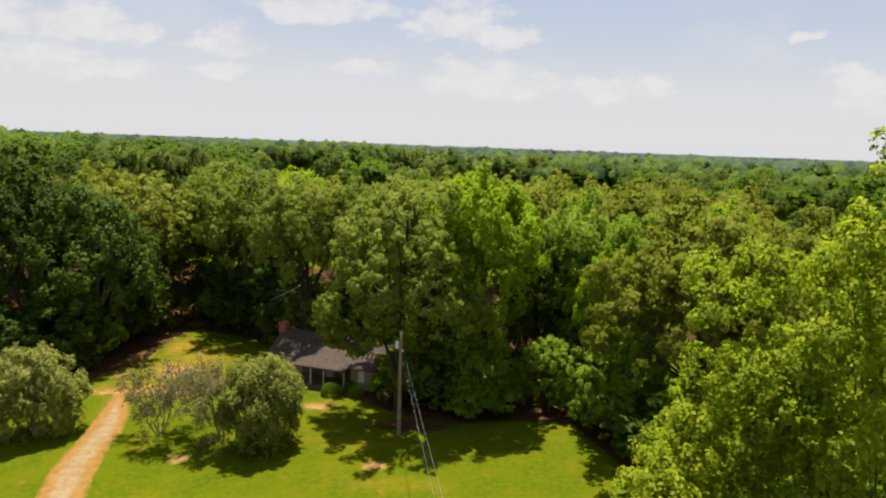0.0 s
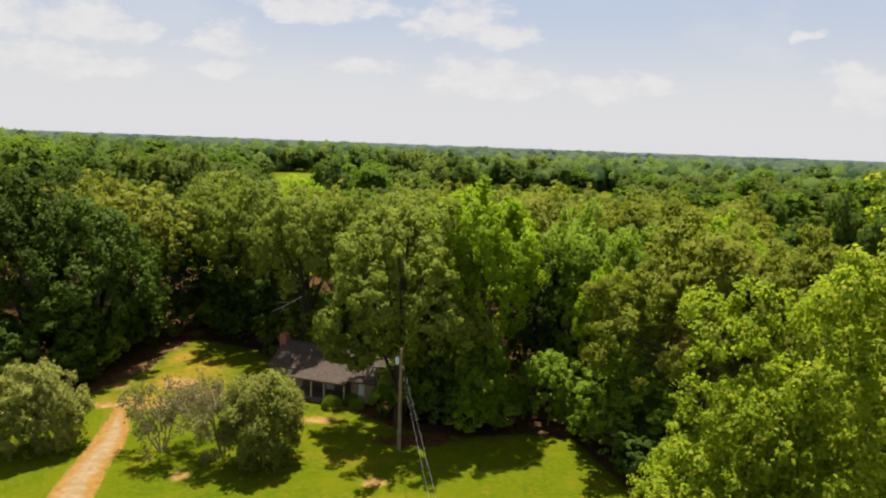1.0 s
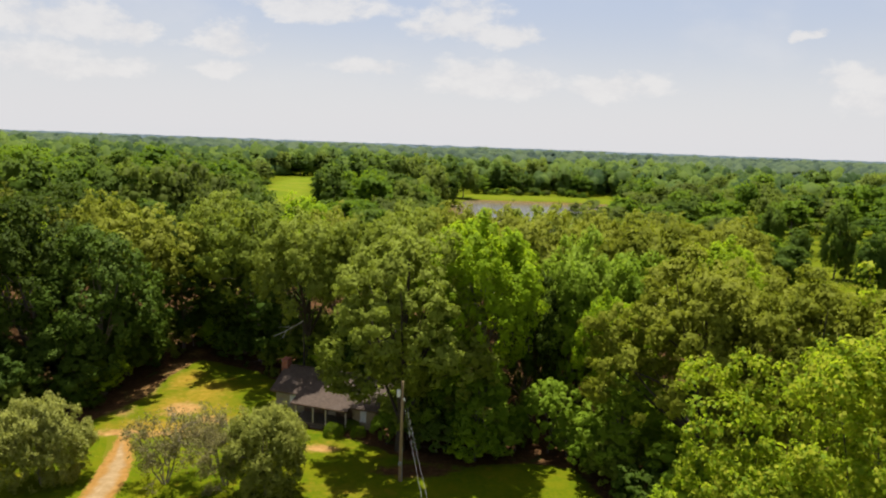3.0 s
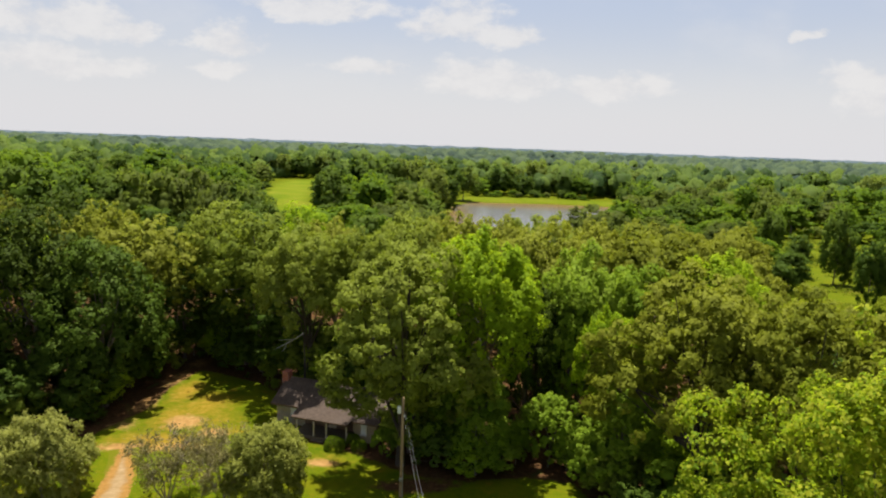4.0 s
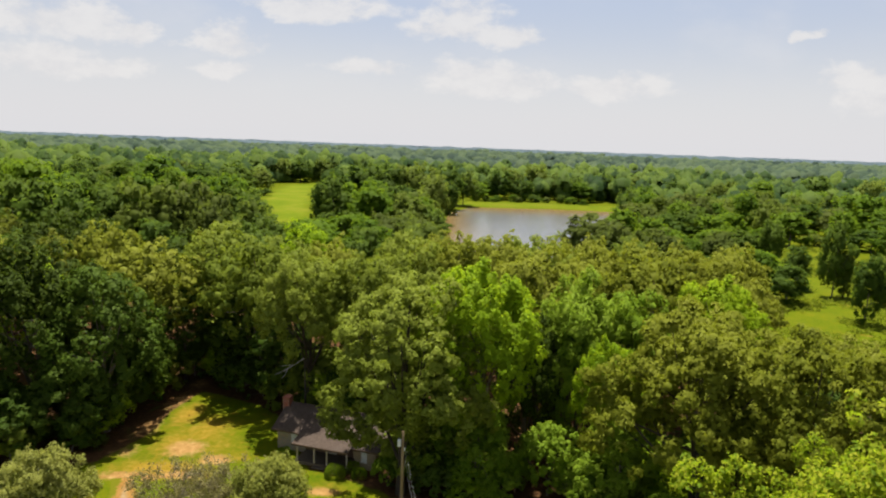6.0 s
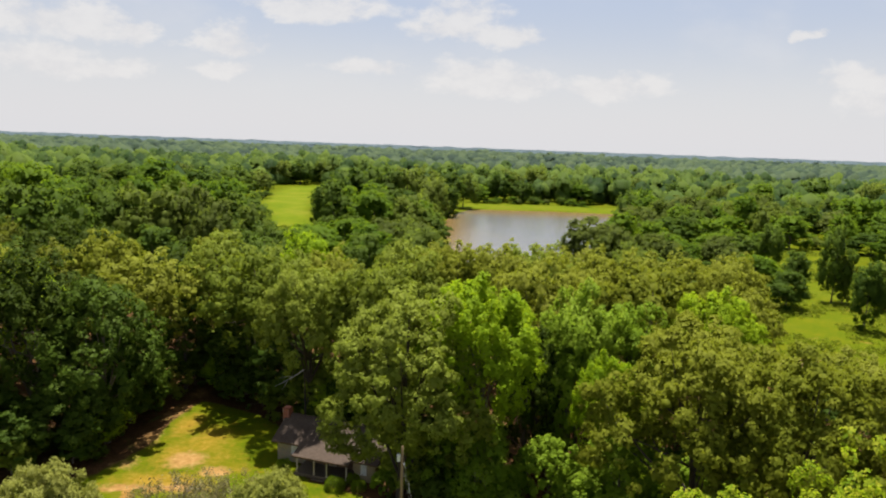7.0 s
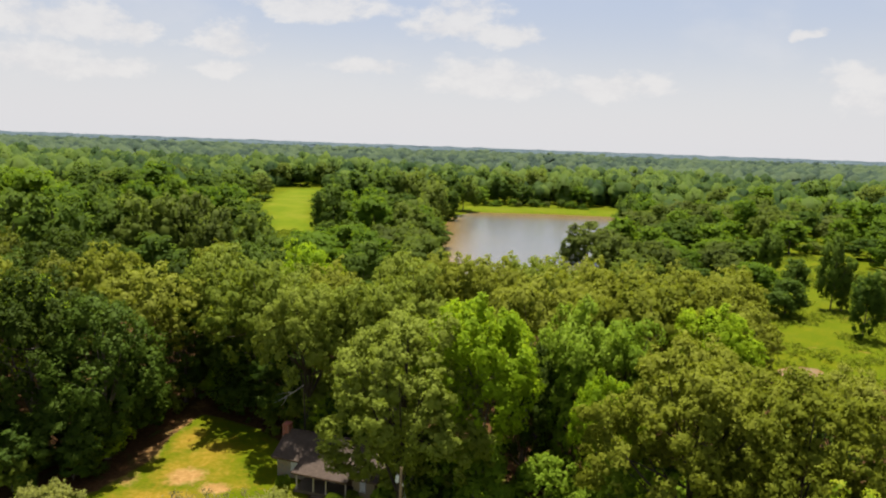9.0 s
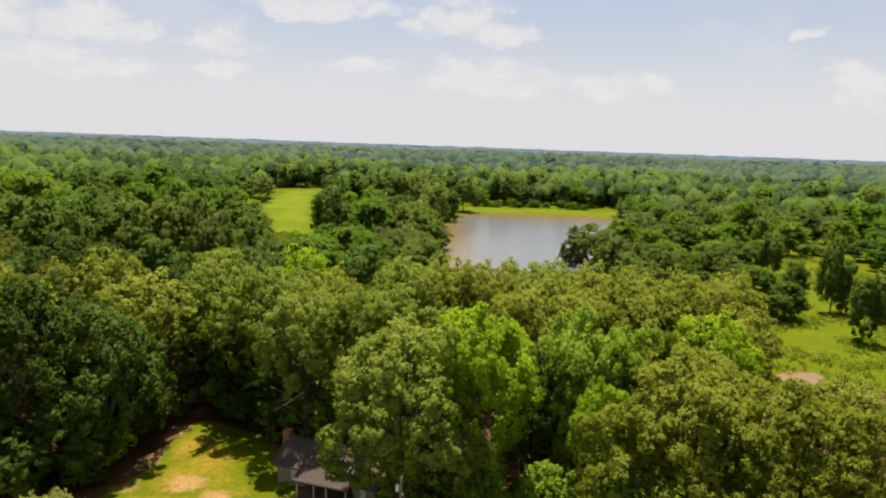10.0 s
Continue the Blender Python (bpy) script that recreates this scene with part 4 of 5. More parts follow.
TREE_NAME = {"oak": "oak_tree", "olive": "oak_tree", "lime": "poplar_tree", "green": "maple_tree", "maple": "maple_tree", "shade": "maple_tree", "brown": "oak_tree", "clear": "oak_tree"}
first = {}


def plant(store, sizes, kind, n, x, y, top, R, turn, where, group):
    """A tree of a kind at (x, y) whose top is at height top."""
    H, R0 = sizes[kind]
    g = gz(x, y)
    m = Matrix.LocRotScale((x, y, g), Euler((0, 0, radians(turn))), (R / R0, R / R0, (top - g) / H))
    meshes = store[kind][n % len(store[kind])]
    key = (meshes[1].name, where)
    if key not in first:
        first[key] = tree_thing(TREE_NAME[kind], meshes, TREE_LABEL[kind] + " " + where, "tree", group)
        first[key].matrix_world = m
        return first[key]
    src = first[key]
    keep = src.matrix_basis.copy()
    src.matrix_basis = Matrix.Identity(4)
    made = copy_thing(src, m)
    src.matrix_basis = keep
    return made


EDGE_FIRST = [
    ("lime", 3.2, 58.0, 22.3, 6.2), ("maple", 3.0, 54.4, 9.6, 3.1), ("maple", -0.5, 58.0, 9.5, 3.2), ("shade", 8.4, 64.5, 15.5, 3.8), ("maple", 14.5, 66.5, 20.0, 5.2), ("maple", 13.2, 64.6, 16.5, 4.0),
    ("olive", 21.0, 49.0, 21.0, 8.0), ("olive", 27.5, 45.5, 20.5, 7.2), ("lime", 15.2, 56.5, 15.5, 3.2), ("maple", 15.5, 52.0, 9.5, 3.8), ("lime", 30.5, 70.5, 19.3, 5.4), ("olive", 43.5, 64.5, 14.4, 6.0), ("green", 34.5, 58.0, 12.5, 5.0),
    ("clear", -16.8, 72.2, 19.4, 6.0), ("oak", -25.0, 80.5, 20.5, 6.3), ("clear", -10.6, 72.4, 19.6, 5.8), ("green", -20.5, 76.5, 12.0, 4.4), ("oak", -5.5, 72.0, 20.0, 6.3), ("green", -9.0, 70.5, 11.0, 4.2),
]
EDGE_SECOND = [
    ("olive", 11.5, 77.0, 21.0, 6.6), ("olive", 25.5, 77.0, 21.0, 7.2), ("green", -38.5, 66.5, 18.5, 6.2), ("olive", -40.5, 80.5, 19.2, 6.6), ("shade", -46.0, 66.0, 21.2, 6.8), ("green", -40.0, 63.0, 9.5, 4.8), ("green", -46.5, 58.5, 8.5, 5.0),
    ("green", -39.0, 72.5, 12.5, 4.6), ("shade", -54.5, 60.0, 15.0, 6.0), ("green", -37.0, 84.0, 13.0, 4.5), ("green", -28.0, 83.0, 14.0, 4.8), ("oak", -33.5, 89.0, 20.8, 6.2), ("maple", 20.0, 68.0, 17.5, 5.0), ("shade", 11.5, 68.5, 15.0, 3.6),
]
NEAR = EDGE_FIRST + EDGE_SECOND
back_row = []
for n, (kind, x, y, top, R) in enumerate(NEAR):
    if y > 75:
        back_row.append((kind, n, x, y, top, R))
    else:
        plant(HI, HI_SIZE, kind, n, x, y, top, R, n * 73.0, "at the edge of the yard", "trees round the yard")

# undergrowth: low leafy maples along the wood's edge
LOW = {"green": [tree_mesh(91 + n, 7.0, 3.2, 0.2, 42, 2600, 0.42, LEAF["green"], BARK, "round", 0.1, limbs=6, sprays=150, tuft=0.55, dense=0.55) for n in range(2)],
       "maple": [tree_mesh(93, 7.0, 3.2, 0.2, 42, 2600, 0.42, LEAF["maple"], BARK, "round", 0.1, limbs=6, sprays=150, tuft=0.55, dense=0.55)],
       "oak": [tree_mesh(95, 7.0, 3.2, 0.2, 42, 2600, 0.42, LEAF["oak"], BARK, "round", 0.1, limbs=6, sprays=150, tuft=0.55, dense=0.55)],
       "lime": [tree_mesh(97, 7.0, 3.0, 0.2, 36, 2600, 0.42, LEAF["lime"], BARK, "round", 0.1, limbs=6, sprays=150, tuft=0.55, dense=0.55)]}
LOW_SIZE = {"green": (7.0, 3.2), "maple": (7.0, 3.2), "oak": (7.0, 3.2), "lime": (7.0, 3.0)}
LOW_FIRST = [
    (-50, 57, 5), (-44, 58.6, 5.5), (-39.5, 61.5, 4.5), (-38.6, 66, 5), (-39, 70, 6), (-38.8, 76, 5.5), (-38.5, 80, 6), (-36.5, 86, 6), (-32, 84.5, 5.5), (-28.5, 80.5, 5.5), (-24.5, 79, 5), (-20.5, 76, 5.5),
    (-16, 74, 5), (-11, 72.5, 5), (-6, 68.5, 5.5), (-3.5, 64, 5), (-3.6, 58.5, 5.5), (-0.6, 55.8, 4.6), (2.6, 54.8, 4.2), (5.6, 56.2, 4), (14.6, 55.2, 5), (15.2, 50.6, 4.6),
    (16.4, 46.6, 4.4), (18.0, 42.4, 5), (21.5, 39.5, 4.6), (25.5, 38.0, 5),
]
LOW_SECOND = [
    (30, 40, 5.5), (33.5, 46, 6), (36, 53, 6), (24, 58, 6), (28, 62, 6), (36, 66, 6), (18, 61, 6), (22, 44, 6), (24.5, 48, 7), (19.5, 46, 6), (26, 42.5, 6), (23, 60.5, 6),
    (21, 56, 6), (1, 60.5, 6), (3.6, 62, 6), (-1.6, 62, 6), (-13, 78, 7), (-9, 76.5, 7), (-16.5, 79, 7), (-31, 88.5, 7), (-34.5, 92, 8), (-27, 88, 8), (-57, 56.5, 6),
    (-47, 63, 7), (-42, 68, 7), (-15.5, 75.5, 8), (-8.5, 74.5, 8), (-12.3, 74.5, 7.5), (-5.0, 76.5, 8),
]
UNDER = LOW_FIRST + LOW_SECOND
for n, (x, y, hgt) in enumerate(UNDER):
    plant(LOW, LOW_SIZE, ("maple" if x > -8 else "green", "oak", "green", "lime", "maple" if x > -8 else "green")[n % 5], n, x, y, gz(x, y) + hgt, hgt * 0.52, n * 47.0, "low at the yard's edge", "undergrowth at the yard's edge")

lobes = [(-4.6, -1.9, 6.4, 1.0), (-3.6, -1.2, 6.0, 0.9), (-5.4, -1.6, 6.8, 0.8), (-2.8, -1.7, 7.2, 1.1), (-5.7, -1.9, 7.2, 1.0), (-5.4, -2.5, 9.2, 1.3), (-6.2, -1.5, 8.2, 1.1), (-4.8, -1.1, 7.4, 1.2), (-6.4, -0.5, 9.6, 1.2), (-4.0, -0.1, 7.6, 1.1), (3.8, 0.1, 5.0, 1.5), (5.8, -0.5, 6.2, 1.5), (1.7, 1.1, 4.6, 1.5), (7.4, -1.4, 9.5, 1.4), (8.0, -1.1, 7.6, 1.2), (4.6, -3.4, 11.0, 1.6), (6.6, -3.0, 10.6, 1.5), (3.0, -5.0, 10.2, 1.6), (7.6, -2.0, 9.2, 1.4), (5.6, -4.4, 9.0, 1.5), (2.2, -4.4, 12.6, 1.6), (4.4, -5.6, 10.4, 1.3)]
old_oak = tree_thing("oak_tree", tree_mesh(35, 21.2, 7.3, 4.0, 130, 42000, 0.29, LEAF["oak"], SHADED_BARK, "vase", 0.4, limbs=30, extra=lobes, sprays=1050, tuft=0.58, **FULL), "great dull-green oak overhanging the cabin and pole", "tree", "trees round the yard")
old_oak.matrix_world = spot(-4.1, 56.0)

sap = tree_thing("sapling", tree_mesh(71, 6.6, 2.5, 0.6, 26, 7000, 0.25, LEAF["maple"], BARK, "round", 0.08, limbs=12, sprays=260, tuft=0.3, rise=0.5, dense=0.3), "young bright green tree at the wood's edge", "tree", "saplings at the wood's edge")
sap.matrix_world = spot(10.1, 57.0, 0, 1.08)
keep = sap.matrix_basis.copy()
sap.matrix_basis = Matrix.Identity(4)
for x, y, s, t in ((7.0, 57.2, 0.6, 40), (11.8, 56.4, 0.55, 100), (-5.5, 57.3, 0.5, 10), (13.2, 53.6, 0.62, 200)):
    copy_thing(sap, spot(x, y, t, s))
sap.matrix_basis = keep

# broad-leaved trees closest to the flight: x, y, top, radius, crown base, billows, leaves
for n, (x, y, top, R, low, billows, leaves) in enumerate(((12.1, 22.4, 20.8, 2.9, 1.0, 85, 36000), (15.4, 19.4, 25.0, 3.2, 1.0, 100, 40000), (8.6, 20.7, 15.5, 1.7, 1.0, 40, 15000), (17.5, 24.5, 21.0, 4.0, 1.0, 90, 16000))):
    t = tree_thing("sweetgum_tree", tree_mesh(81 + n, top, R, low, billows, leaves, 0.165, LEAF["gum"], SHADED_BARK, "round", 0.09, limbs=14, lean=0.2, maker=broad_leaves, sprays=leaves // 42, tuft=0.34, rise=0.4, loose=0.5, up=0.3, whole=0.1, jitter=0.3), "tall yellow-green sweetgum with sunlit leaves", "tree", "sweetgums beside the lawn")
    t.matrix_world = spot(x, y, 40 * n)

# ---- woods behind, tree by tree ----
WOODY = dict(limbs=8, loose=0.4, dense=0.4, sprays=350, tuft=0.68, up=0.15, whole=0.7, shell=(0.6, 1.1))
MID = {
    "oak": [tree_mesh(101 + n, 19.0, 6.0, 5.0, 80, 7000, 0.43, LEAF["oak"], BARK, "dome", 0.28, **WOODY) for n in range(2)],
    "olive": [tree_mesh(111 + n, 19.0, 6.0, 5.0, 80, 7000, 0.43, LEAF["olive"], BARK, "dome", 0.28, **WOODY) for n in range(2)],
    "lime": [tree_mesh(121, 19.0, 5.0, 4.0, 50, 5800, 0.4, LEAF["lime"], BARK, "tall", 0.22, **WOODY)],
    "green": [tree_mesh(131 + n, 18.0, 5.0, 3.0, 52, 5800, 0.42, LEAF["green"], BARK, "round", 0.25, **WOODY) for n in range(2)],
}
MID["shade"] = [tree_mesh(135 + n, 18.0, 5.0, 3.0, 52, 5800, 0.42, LEAF["shade"], BARK, "round", 0.25, **WOODY) for n in range(2)]
MID["brown"] = [tree_mesh(138, 19.0, 6.0, 5.0, 80, 7000, 0.43, LEAF["brown"], BARK, "dome", 0.28, **WOODY)]
MID_SIZE = {"brown": (19.0, 6.0), "shade": (18.0, 5.0), "oak": (19.0, 6.0), "olive": (19.0, 6.0), "lime": (19.0, 5.0), "green": (18.0, 5.0)}
for kind, n, x, y, top, R in back_row:
    plant(MID, MID_SIZE, kind, n, x, y, top, R, n * 73.0, "in the wood behind the cabin", "trees of the near wood")
CALM = dict(limbs=5, loose=0.35, dense=0.66, sprays=190, tuft=1.0, up=0.28, jitter=0.12, whole=0.8, shell=(0.6, 1.08))
OUT = {
    "oak": [tree_mesh(141 + n, 17.0, 6.0, -2.0, 44, 2900, 0.68, LEAF["wood"], BARK, "dome", 0.28, **CALM) for n in range(2)],
    "olive": [tree_mesh(151, 17.0, 6.0, -2.0, 46, 2900, 0.68, LEAF["dull"], BARK, "dome", 0.28, **CALM)],
    "lime": [tree_mesh(161 + n, 17.0, 5.0, -1.0, 38, 2900, 0.64, LEAF["fresh"], BARK, "tall", 0.22, **CALM) for n in range(2)],
    "green": [tree_mesh(171 + n, 17.0, 5.0, -1.0, 40, 2900, 0.64, LEAF["deep"], BARK, "round", 0.25, **CALM) for n in range(2)],
}
LONE = {
    "oak": [tree_mesh(181 + n, 17.0, 6.0, -0.6, 54, 3700, 0.66, LEAF["wood"], BARK, "round", 0.28, **CALM) for n in range(2)],
    "olive": [tree_mesh(184, 17.0, 6.0, -0.6, 56, 3700, 0.66, LEAF["dull"], BARK, "round", 0.28, **CALM)],
    "lime": [tree_mesh(185 + n, 17.0, 5.0, -0.6, 48, 3700, 0.64, LEAF["fresh"], BARK, "tall", 0.22, **CALM) for n in range(2)],
    "green": [tree_mesh(187 + n, 17.0, 5.0, -0.6, 50, 3700, 0.64, LEAF["deep"], BARK, "round", 0.25, **CALM) for n in range(2)],
}
OUTER = {
    "oak": [tree_mesh(191 + n, 17.0, 6.0, -2.0, 36, 1700, 0.9, LEAF["wood"], BARK, "dome", 0.28, **CALM) for n in range(2)],
    "olive": [tree_mesh(194, 17.0, 6.0, -2.0, 36, 1700, 0.9, LEAF["dull"], BARK, "dome", 0.28, **CALM)],
    "lime": [tree_mesh(195 + n, 17.0, 5.0, -1.0, 32, 1600, 0.85, LEAF["fresh"], BARK, "tall", 0.22, **CALM) for n in range(2)],
    "green": [tree_mesh(197 + n, 17.0, 5.0, -1.0, 34, 1600, 0.85, LEAF["deep"], BARK, "round", 0.25, **CALM) for n in range(2)],
}
OUT_SIZE = {"oak": (17.0, 6.0), "olive": (17.0, 6.0), "lime": (17.0, 5.0), "green": (17.0, 5.0)}
taken = [(x, y, R) for _, x, y, _, R in NEAR] + [(-2.9, 55.0, 7.5)]
rng = np.random.default_rng(5)


def free(x, y, gap):
    return all((x - a) ** 2 + (y - b) ** 2 > (gap * 0.68 + r * 0.8) ** 2 for a, b, r in taken)


def kind_of(weights):
    return ("oak", "olive", "green", "lime")[int(rng.choice(4, p=weights))]


def scatter(store, sizes, x0, x1, y0, y1, step, tops, radii, weights, where, group, ok):
    made = 0
    for yy in np.arange(y0, y1, step):
        for xx in np.arange(x0, x1, step):
            x, y = xx + rng.uniform(-0.45, 0.45) * step, yy + rng.uniform(-0.45, 0.45) * step
            R = rng.uniform(*radii)
            top = rng.uniform(*tops)
            kind = kind_of(weights)
            if -16 < x < 52 and 92 < y < 125:
                top = rng.uniform(17.4, 18.7) if y < 104 else rng.uniform(11.5, 14.0)
                kind = "oak" if kind == "lime" else kind
            if x < -36 and y < 118:
                kind = ("shade", "green", "brown", "olive", "lime")[int(rng.choice(5, p=(0.28, 0.2, 0.3, 0.16, 0.06)))]
            if x < -60 and y > 130 and rng.uniform() < 0.35:
                kind = "green"
            if x > 66 and y > 140 and rng.uniform() < 0.3:
                kind = "lime"
            if y > 230:
                top += 4.0 * rng.uniform()
            if not ok(x, y) or not free(x, y, R):
                continue
            taken.append((x, y, R))
            plant(OUTER if y > 215 else store, sizes, kind, made, x, y, top, R, rng.uniform(0, 360), where, group)
            made += 1


def open_ground(x, y):
    return max(float(inside(p, x, y)) for p in (YARD, FIELD_L, FIELD_R, DAM, POND)) > -3.0


def in_house(x, y):
    return -20 < x < -4 and 55 < y < 71


def near_wood(x, y):
    right = 0.5 * y - 1.0 if y > 56 else 40
    return not open_ground(x, y) and not in_house(x, y) and x < right and x > -28 - y * 0.62 and (y < 112 + 6 * math.sin(x * 0.13)) and (y > 80 or x < -40 or x > 16) and not (x < -40 and y < 58)


for n, (x, y, top) in enumerate(((-9, 103, 18.2), (-2.5, 101, 18.4), (4.0, 103, 18.2), (10.5, 101.5, 18.4), (17.2, 103.5, 18.2), (23.6, 104, 18.2), (30, 103, 18.2), (37, 101, 18.4), (44, 100, 18.4), (-6, 92, 20.0), (1, 92.5, 20.1), (7.5, 91, 20.2), (13.5, 91.5, 20.4), (20.5, 91, 20.0), (27, 92, 19.8))):
    taken.append((x, y, 5.0))
    plant(MID, MID_SIZE, "olive" if n % 3 else "oak", n, x, y, top, 5.2, n * 67.0, "in the wood behind the cabin", "trees of the near wood")
scatter(MID, MID_SIZE, -90, 52, 56, 124, 5.6, (16.4, 20.4), (4.8, 6.8), (0.4, 0.42, 0.12, 0.06), "in the wood behind the cabin", "trees of the near wood", near_wood)


def beyond(x, y):
    if open_ground(x, y) or abs(x) > y * 0.72 + 10:
        return False
    if y < 118 and x < 40 or x < -40 and y < 140:
        return False
    gap = -8 < x < 44 and y < 214              # view across to the water
    lane = -66 + (250 - y) * 0.2 < x < -38 and 150 < y < 255
    return not gap and not lane


# single trees that stand out round pond, field and meadow: kind, x, y, top, radius
STAND_FIRST = [
    ("green", -89.9, 140, 22.1, 7), ("green", -107.4, 150, 21.3, 8), ("lime", -145.2, 215, 26.4, 9), ("lime", -164.1, 230, 22.2, 8), ("lime", -107.5, 170, 22, 7), ("green", -105.5, 180, 21.5, 6),
    ("green", -154.4, 260, 23.7, 8), ("green", -84, 150, 20.1, 6), ("oak", -78.7, 152, 22.2, 6.5), ("oak", -73.7, 156, 21.4, 6.5), ("olive", -69, 160, 22, 6.5), ("olive", -58.1, 150, 19.5, 5.5),
    ("lime", -76.2, 205, 20.9, 8), ("lime", -80.5, 195, 20.5, 7), ("green", -64.3, 190, 18, 7), ("oak", -52.1, 160, 17.5, 5.5),
]
STAND_SECOND = [
    ("lime", -115.9, 230, 19.4, 7), ("lime", -107.7, 240, 20.6, 7), ("lime", -145.4, 300, 24.1, 10), ("green", -147.3, 280, 20.8, 9), ("green", -106.1, 300, 21.5, 9), ("green", -122.4, 300, 20.9, 9),
    ("oak", -112.8, 360, 16.3, 7), ("oak", -123.5, 445, 19.1, 8), ("green", -111.9, 450, 20.1, 8), ("oak", -96.7, 460, 20.4, 8), ("green", -102.7, 335, 6.8, 3.5), ("green", -203.5, 300, 12.6, 9),
    ("oak", -178.6, 320, 18.1, 9), ("olive", -145.1, 330, 20.4, 9),
]
STAND_THIRD = [
    ("lime", -29.4, 222, 17.5, 7.6), ("green", -47, 240, 19.6, 6.5), ("green", -45.4, 220, 8.1, 4), ("lime", -43.3, 250, 16.9, 6), ("green", -35.6, 214, 9.2, 5), ("oak", -17, 222, 15.9, 6.5),
    ("green", -9.5, 226, 11.4, 5.5), ("green", -31.1, 208, 7.3, 4.5), ("green", -25.2, 242, 17, 6.5), ("green", -6.2, 244, 5, 4.5), ("green", -51.7, 305, 21.9, 8), ("green", -43.7, 310, 23.4, 8),
    ("green", -34.8, 320, 23.3, 9), ("oak", -25.1, 320, 22.2, 8), ("oak", -15.9, 335, 23.4, 9), ("oak", -11.6, 300, 18.3, 7),
]
STAND_FOURTH = [
    ("green", -6, 365, 22.5, 8), ("green", -3.7, 338, 13.2, 5), ("oak", 4, 385, 18, 7), ("lime", 14.3, 418, 9.3, 6), ("green", 28.5, 432, 18.1, 8), ("green", 43.7, 428, 12.4, 7),
    ("oak", 38.8, 455, 18.6, 9), ("oak", 57.1, 465, 20.8, 9), ("oak", 69.5, 450, 15.9, 8), ("green", 78.9, 442, 14.7, 8), ("lime", 85.1, 432, 11, 7), ("green", 104.3, 455, 16.9, 9),
    ("green", 114.7, 445, 15.1, 8), ("green", 20.4, 470, 19.3, 9), ("oak", 129.8, 460, 15.6, 8),
]
STAND_FIFTH = [
    ("olive", 47.4, 222, 11, 7.6), ("olive", 41.3, 222, 5.1, 3.6), ("olive", 53.5, 214, 9.7, 6), ("olive", 69.6, 250, 12.6, 7), ("oak", 83, 262, 15.5, 7.5), ("olive", 93.1, 268, 16.5, 7.5),
    ("olive", 99.6, 262, 16.1, 6.5), ("olive", 73.4, 240, 12.3, 6.5), ("green", 56, 190, 7.1, 6), ("lime", 62, 182, 11.5, 4.6), ("lime", 64.4, 176, 10.3, 4.6), ("green", 63.1, 160, 7.6, 4.5),
    ("green", 87, 230, 13.9, 6.5), ("olive", 79.5, 190, 10.2, 6), ("olive", 78.5, 178, 8.4, 4.5),
]
STAND_SIXTH = [
    ("green", 94.7, 205, 8.8, 5.5), ("green", 64.8, 150, 7.4, 4.6), ("oak", 54.5, 135, 6.4, 4), ("lime", 115.6, 285, 12, 7), ("lime", 133.1, 305, 14.6, 8), ("olive", 146, 305, 13.8, 8),
    ("lime", 98.2, 205, 9.9, 4), ("olive", 137.3, 265, 11.8, 6.5), ("green", 95.1, 190, 14.3, 3.2), ("green", 75.5, 141, 9.1, 4.4), ("green", 87.3, 160, 10.9, 3.2), ("green", 91, 150, 18.6, 3.2),
    ("green", 82.4, 124, 14.6, 2.8), ("oak", 139, 245, 3.9, 4.5), ("lime", 180.4, 335, 15.2, 9),
]
STAND_SEVENTH = [
    ("lime", 197.7, 345, 14.9, 9), ("lime", 188.7, 305, 16.7, 9), ("lime", 186.4, 285, 17.2, 9), ("green", 152.3, 232, 7.9, 6), ("olive", 169.4, 285, 11.5, 7), ("green", 101.7, 150, 7.5, 3.6),
    ("lime", 64.4, 133, 5.2, 3.6), ("oak", 107.5, 180, 6.7, 2.6), ("oak", 93.6, 150, 12, 2.6), ("lime", 190, 400, 17.7, 9), ("green", 137.7, 400, 15.8, 9), ("green", 235.4, 420, 21.7, 9),
    ("oak", 259.1, 400, 20.2, 9), ("oak", 161.5, 390, 17.3, 9),
]
STAND_LOW = [
    ("lime", -50, 204, 4.5, 3.2), ("lime", -44, 196, 4.5, 3.2), ("lime", -57, 222, 4, 2.4), ("green", -50, 190, 4, 3), ("lime", -46, 216, 6.5, 3), ("lime", -40, 186, 6, 3.4),
    ("lime", 60, 133, 9, 3.6), ("oak", 99, 142, 15, 4.4), ("oak", 108, 150, 15, 5), ("green", 94, 120, 14, 4.6), ("oak", 88, 108, 11, 4.2), ("green", 51, 118, 12, 4.5),
    ("oak", 47, 126, 13, 5), ("lime", 57, 126, 9, 4), ("oak", 44, 150, 13.0, 6.5), ("olive", 53, 160, 14, 6.5), ("olive", 46, 176, 13, 7),
]
for n, (kind, x, y, top, R) in enumerate(STAND_FIRST + STAND_SECOND + STAND_THIRD + STAND_FOURTH + STAND_FIFTH + STAND_SIXTH + STAND_SEVENTH + STAND_LOW):
    taken.append((x, y, R))
    plant(OUTER if y > 280 else LONE, OUT_SIZE, kind, n, x, y, min(top, 23.2), R, n * 51.0, "standing out by the meadow", "trees round pond and meadow")
scatter(OUT, OUT_SIZE, -270, 290, 118, 330, 14.5, (9.0, 14.0), (5.0, 8.0), (0.34, 0.16, 0.3, 0.2), "beyond the near wood", "trees round pond and meadow", beyond)

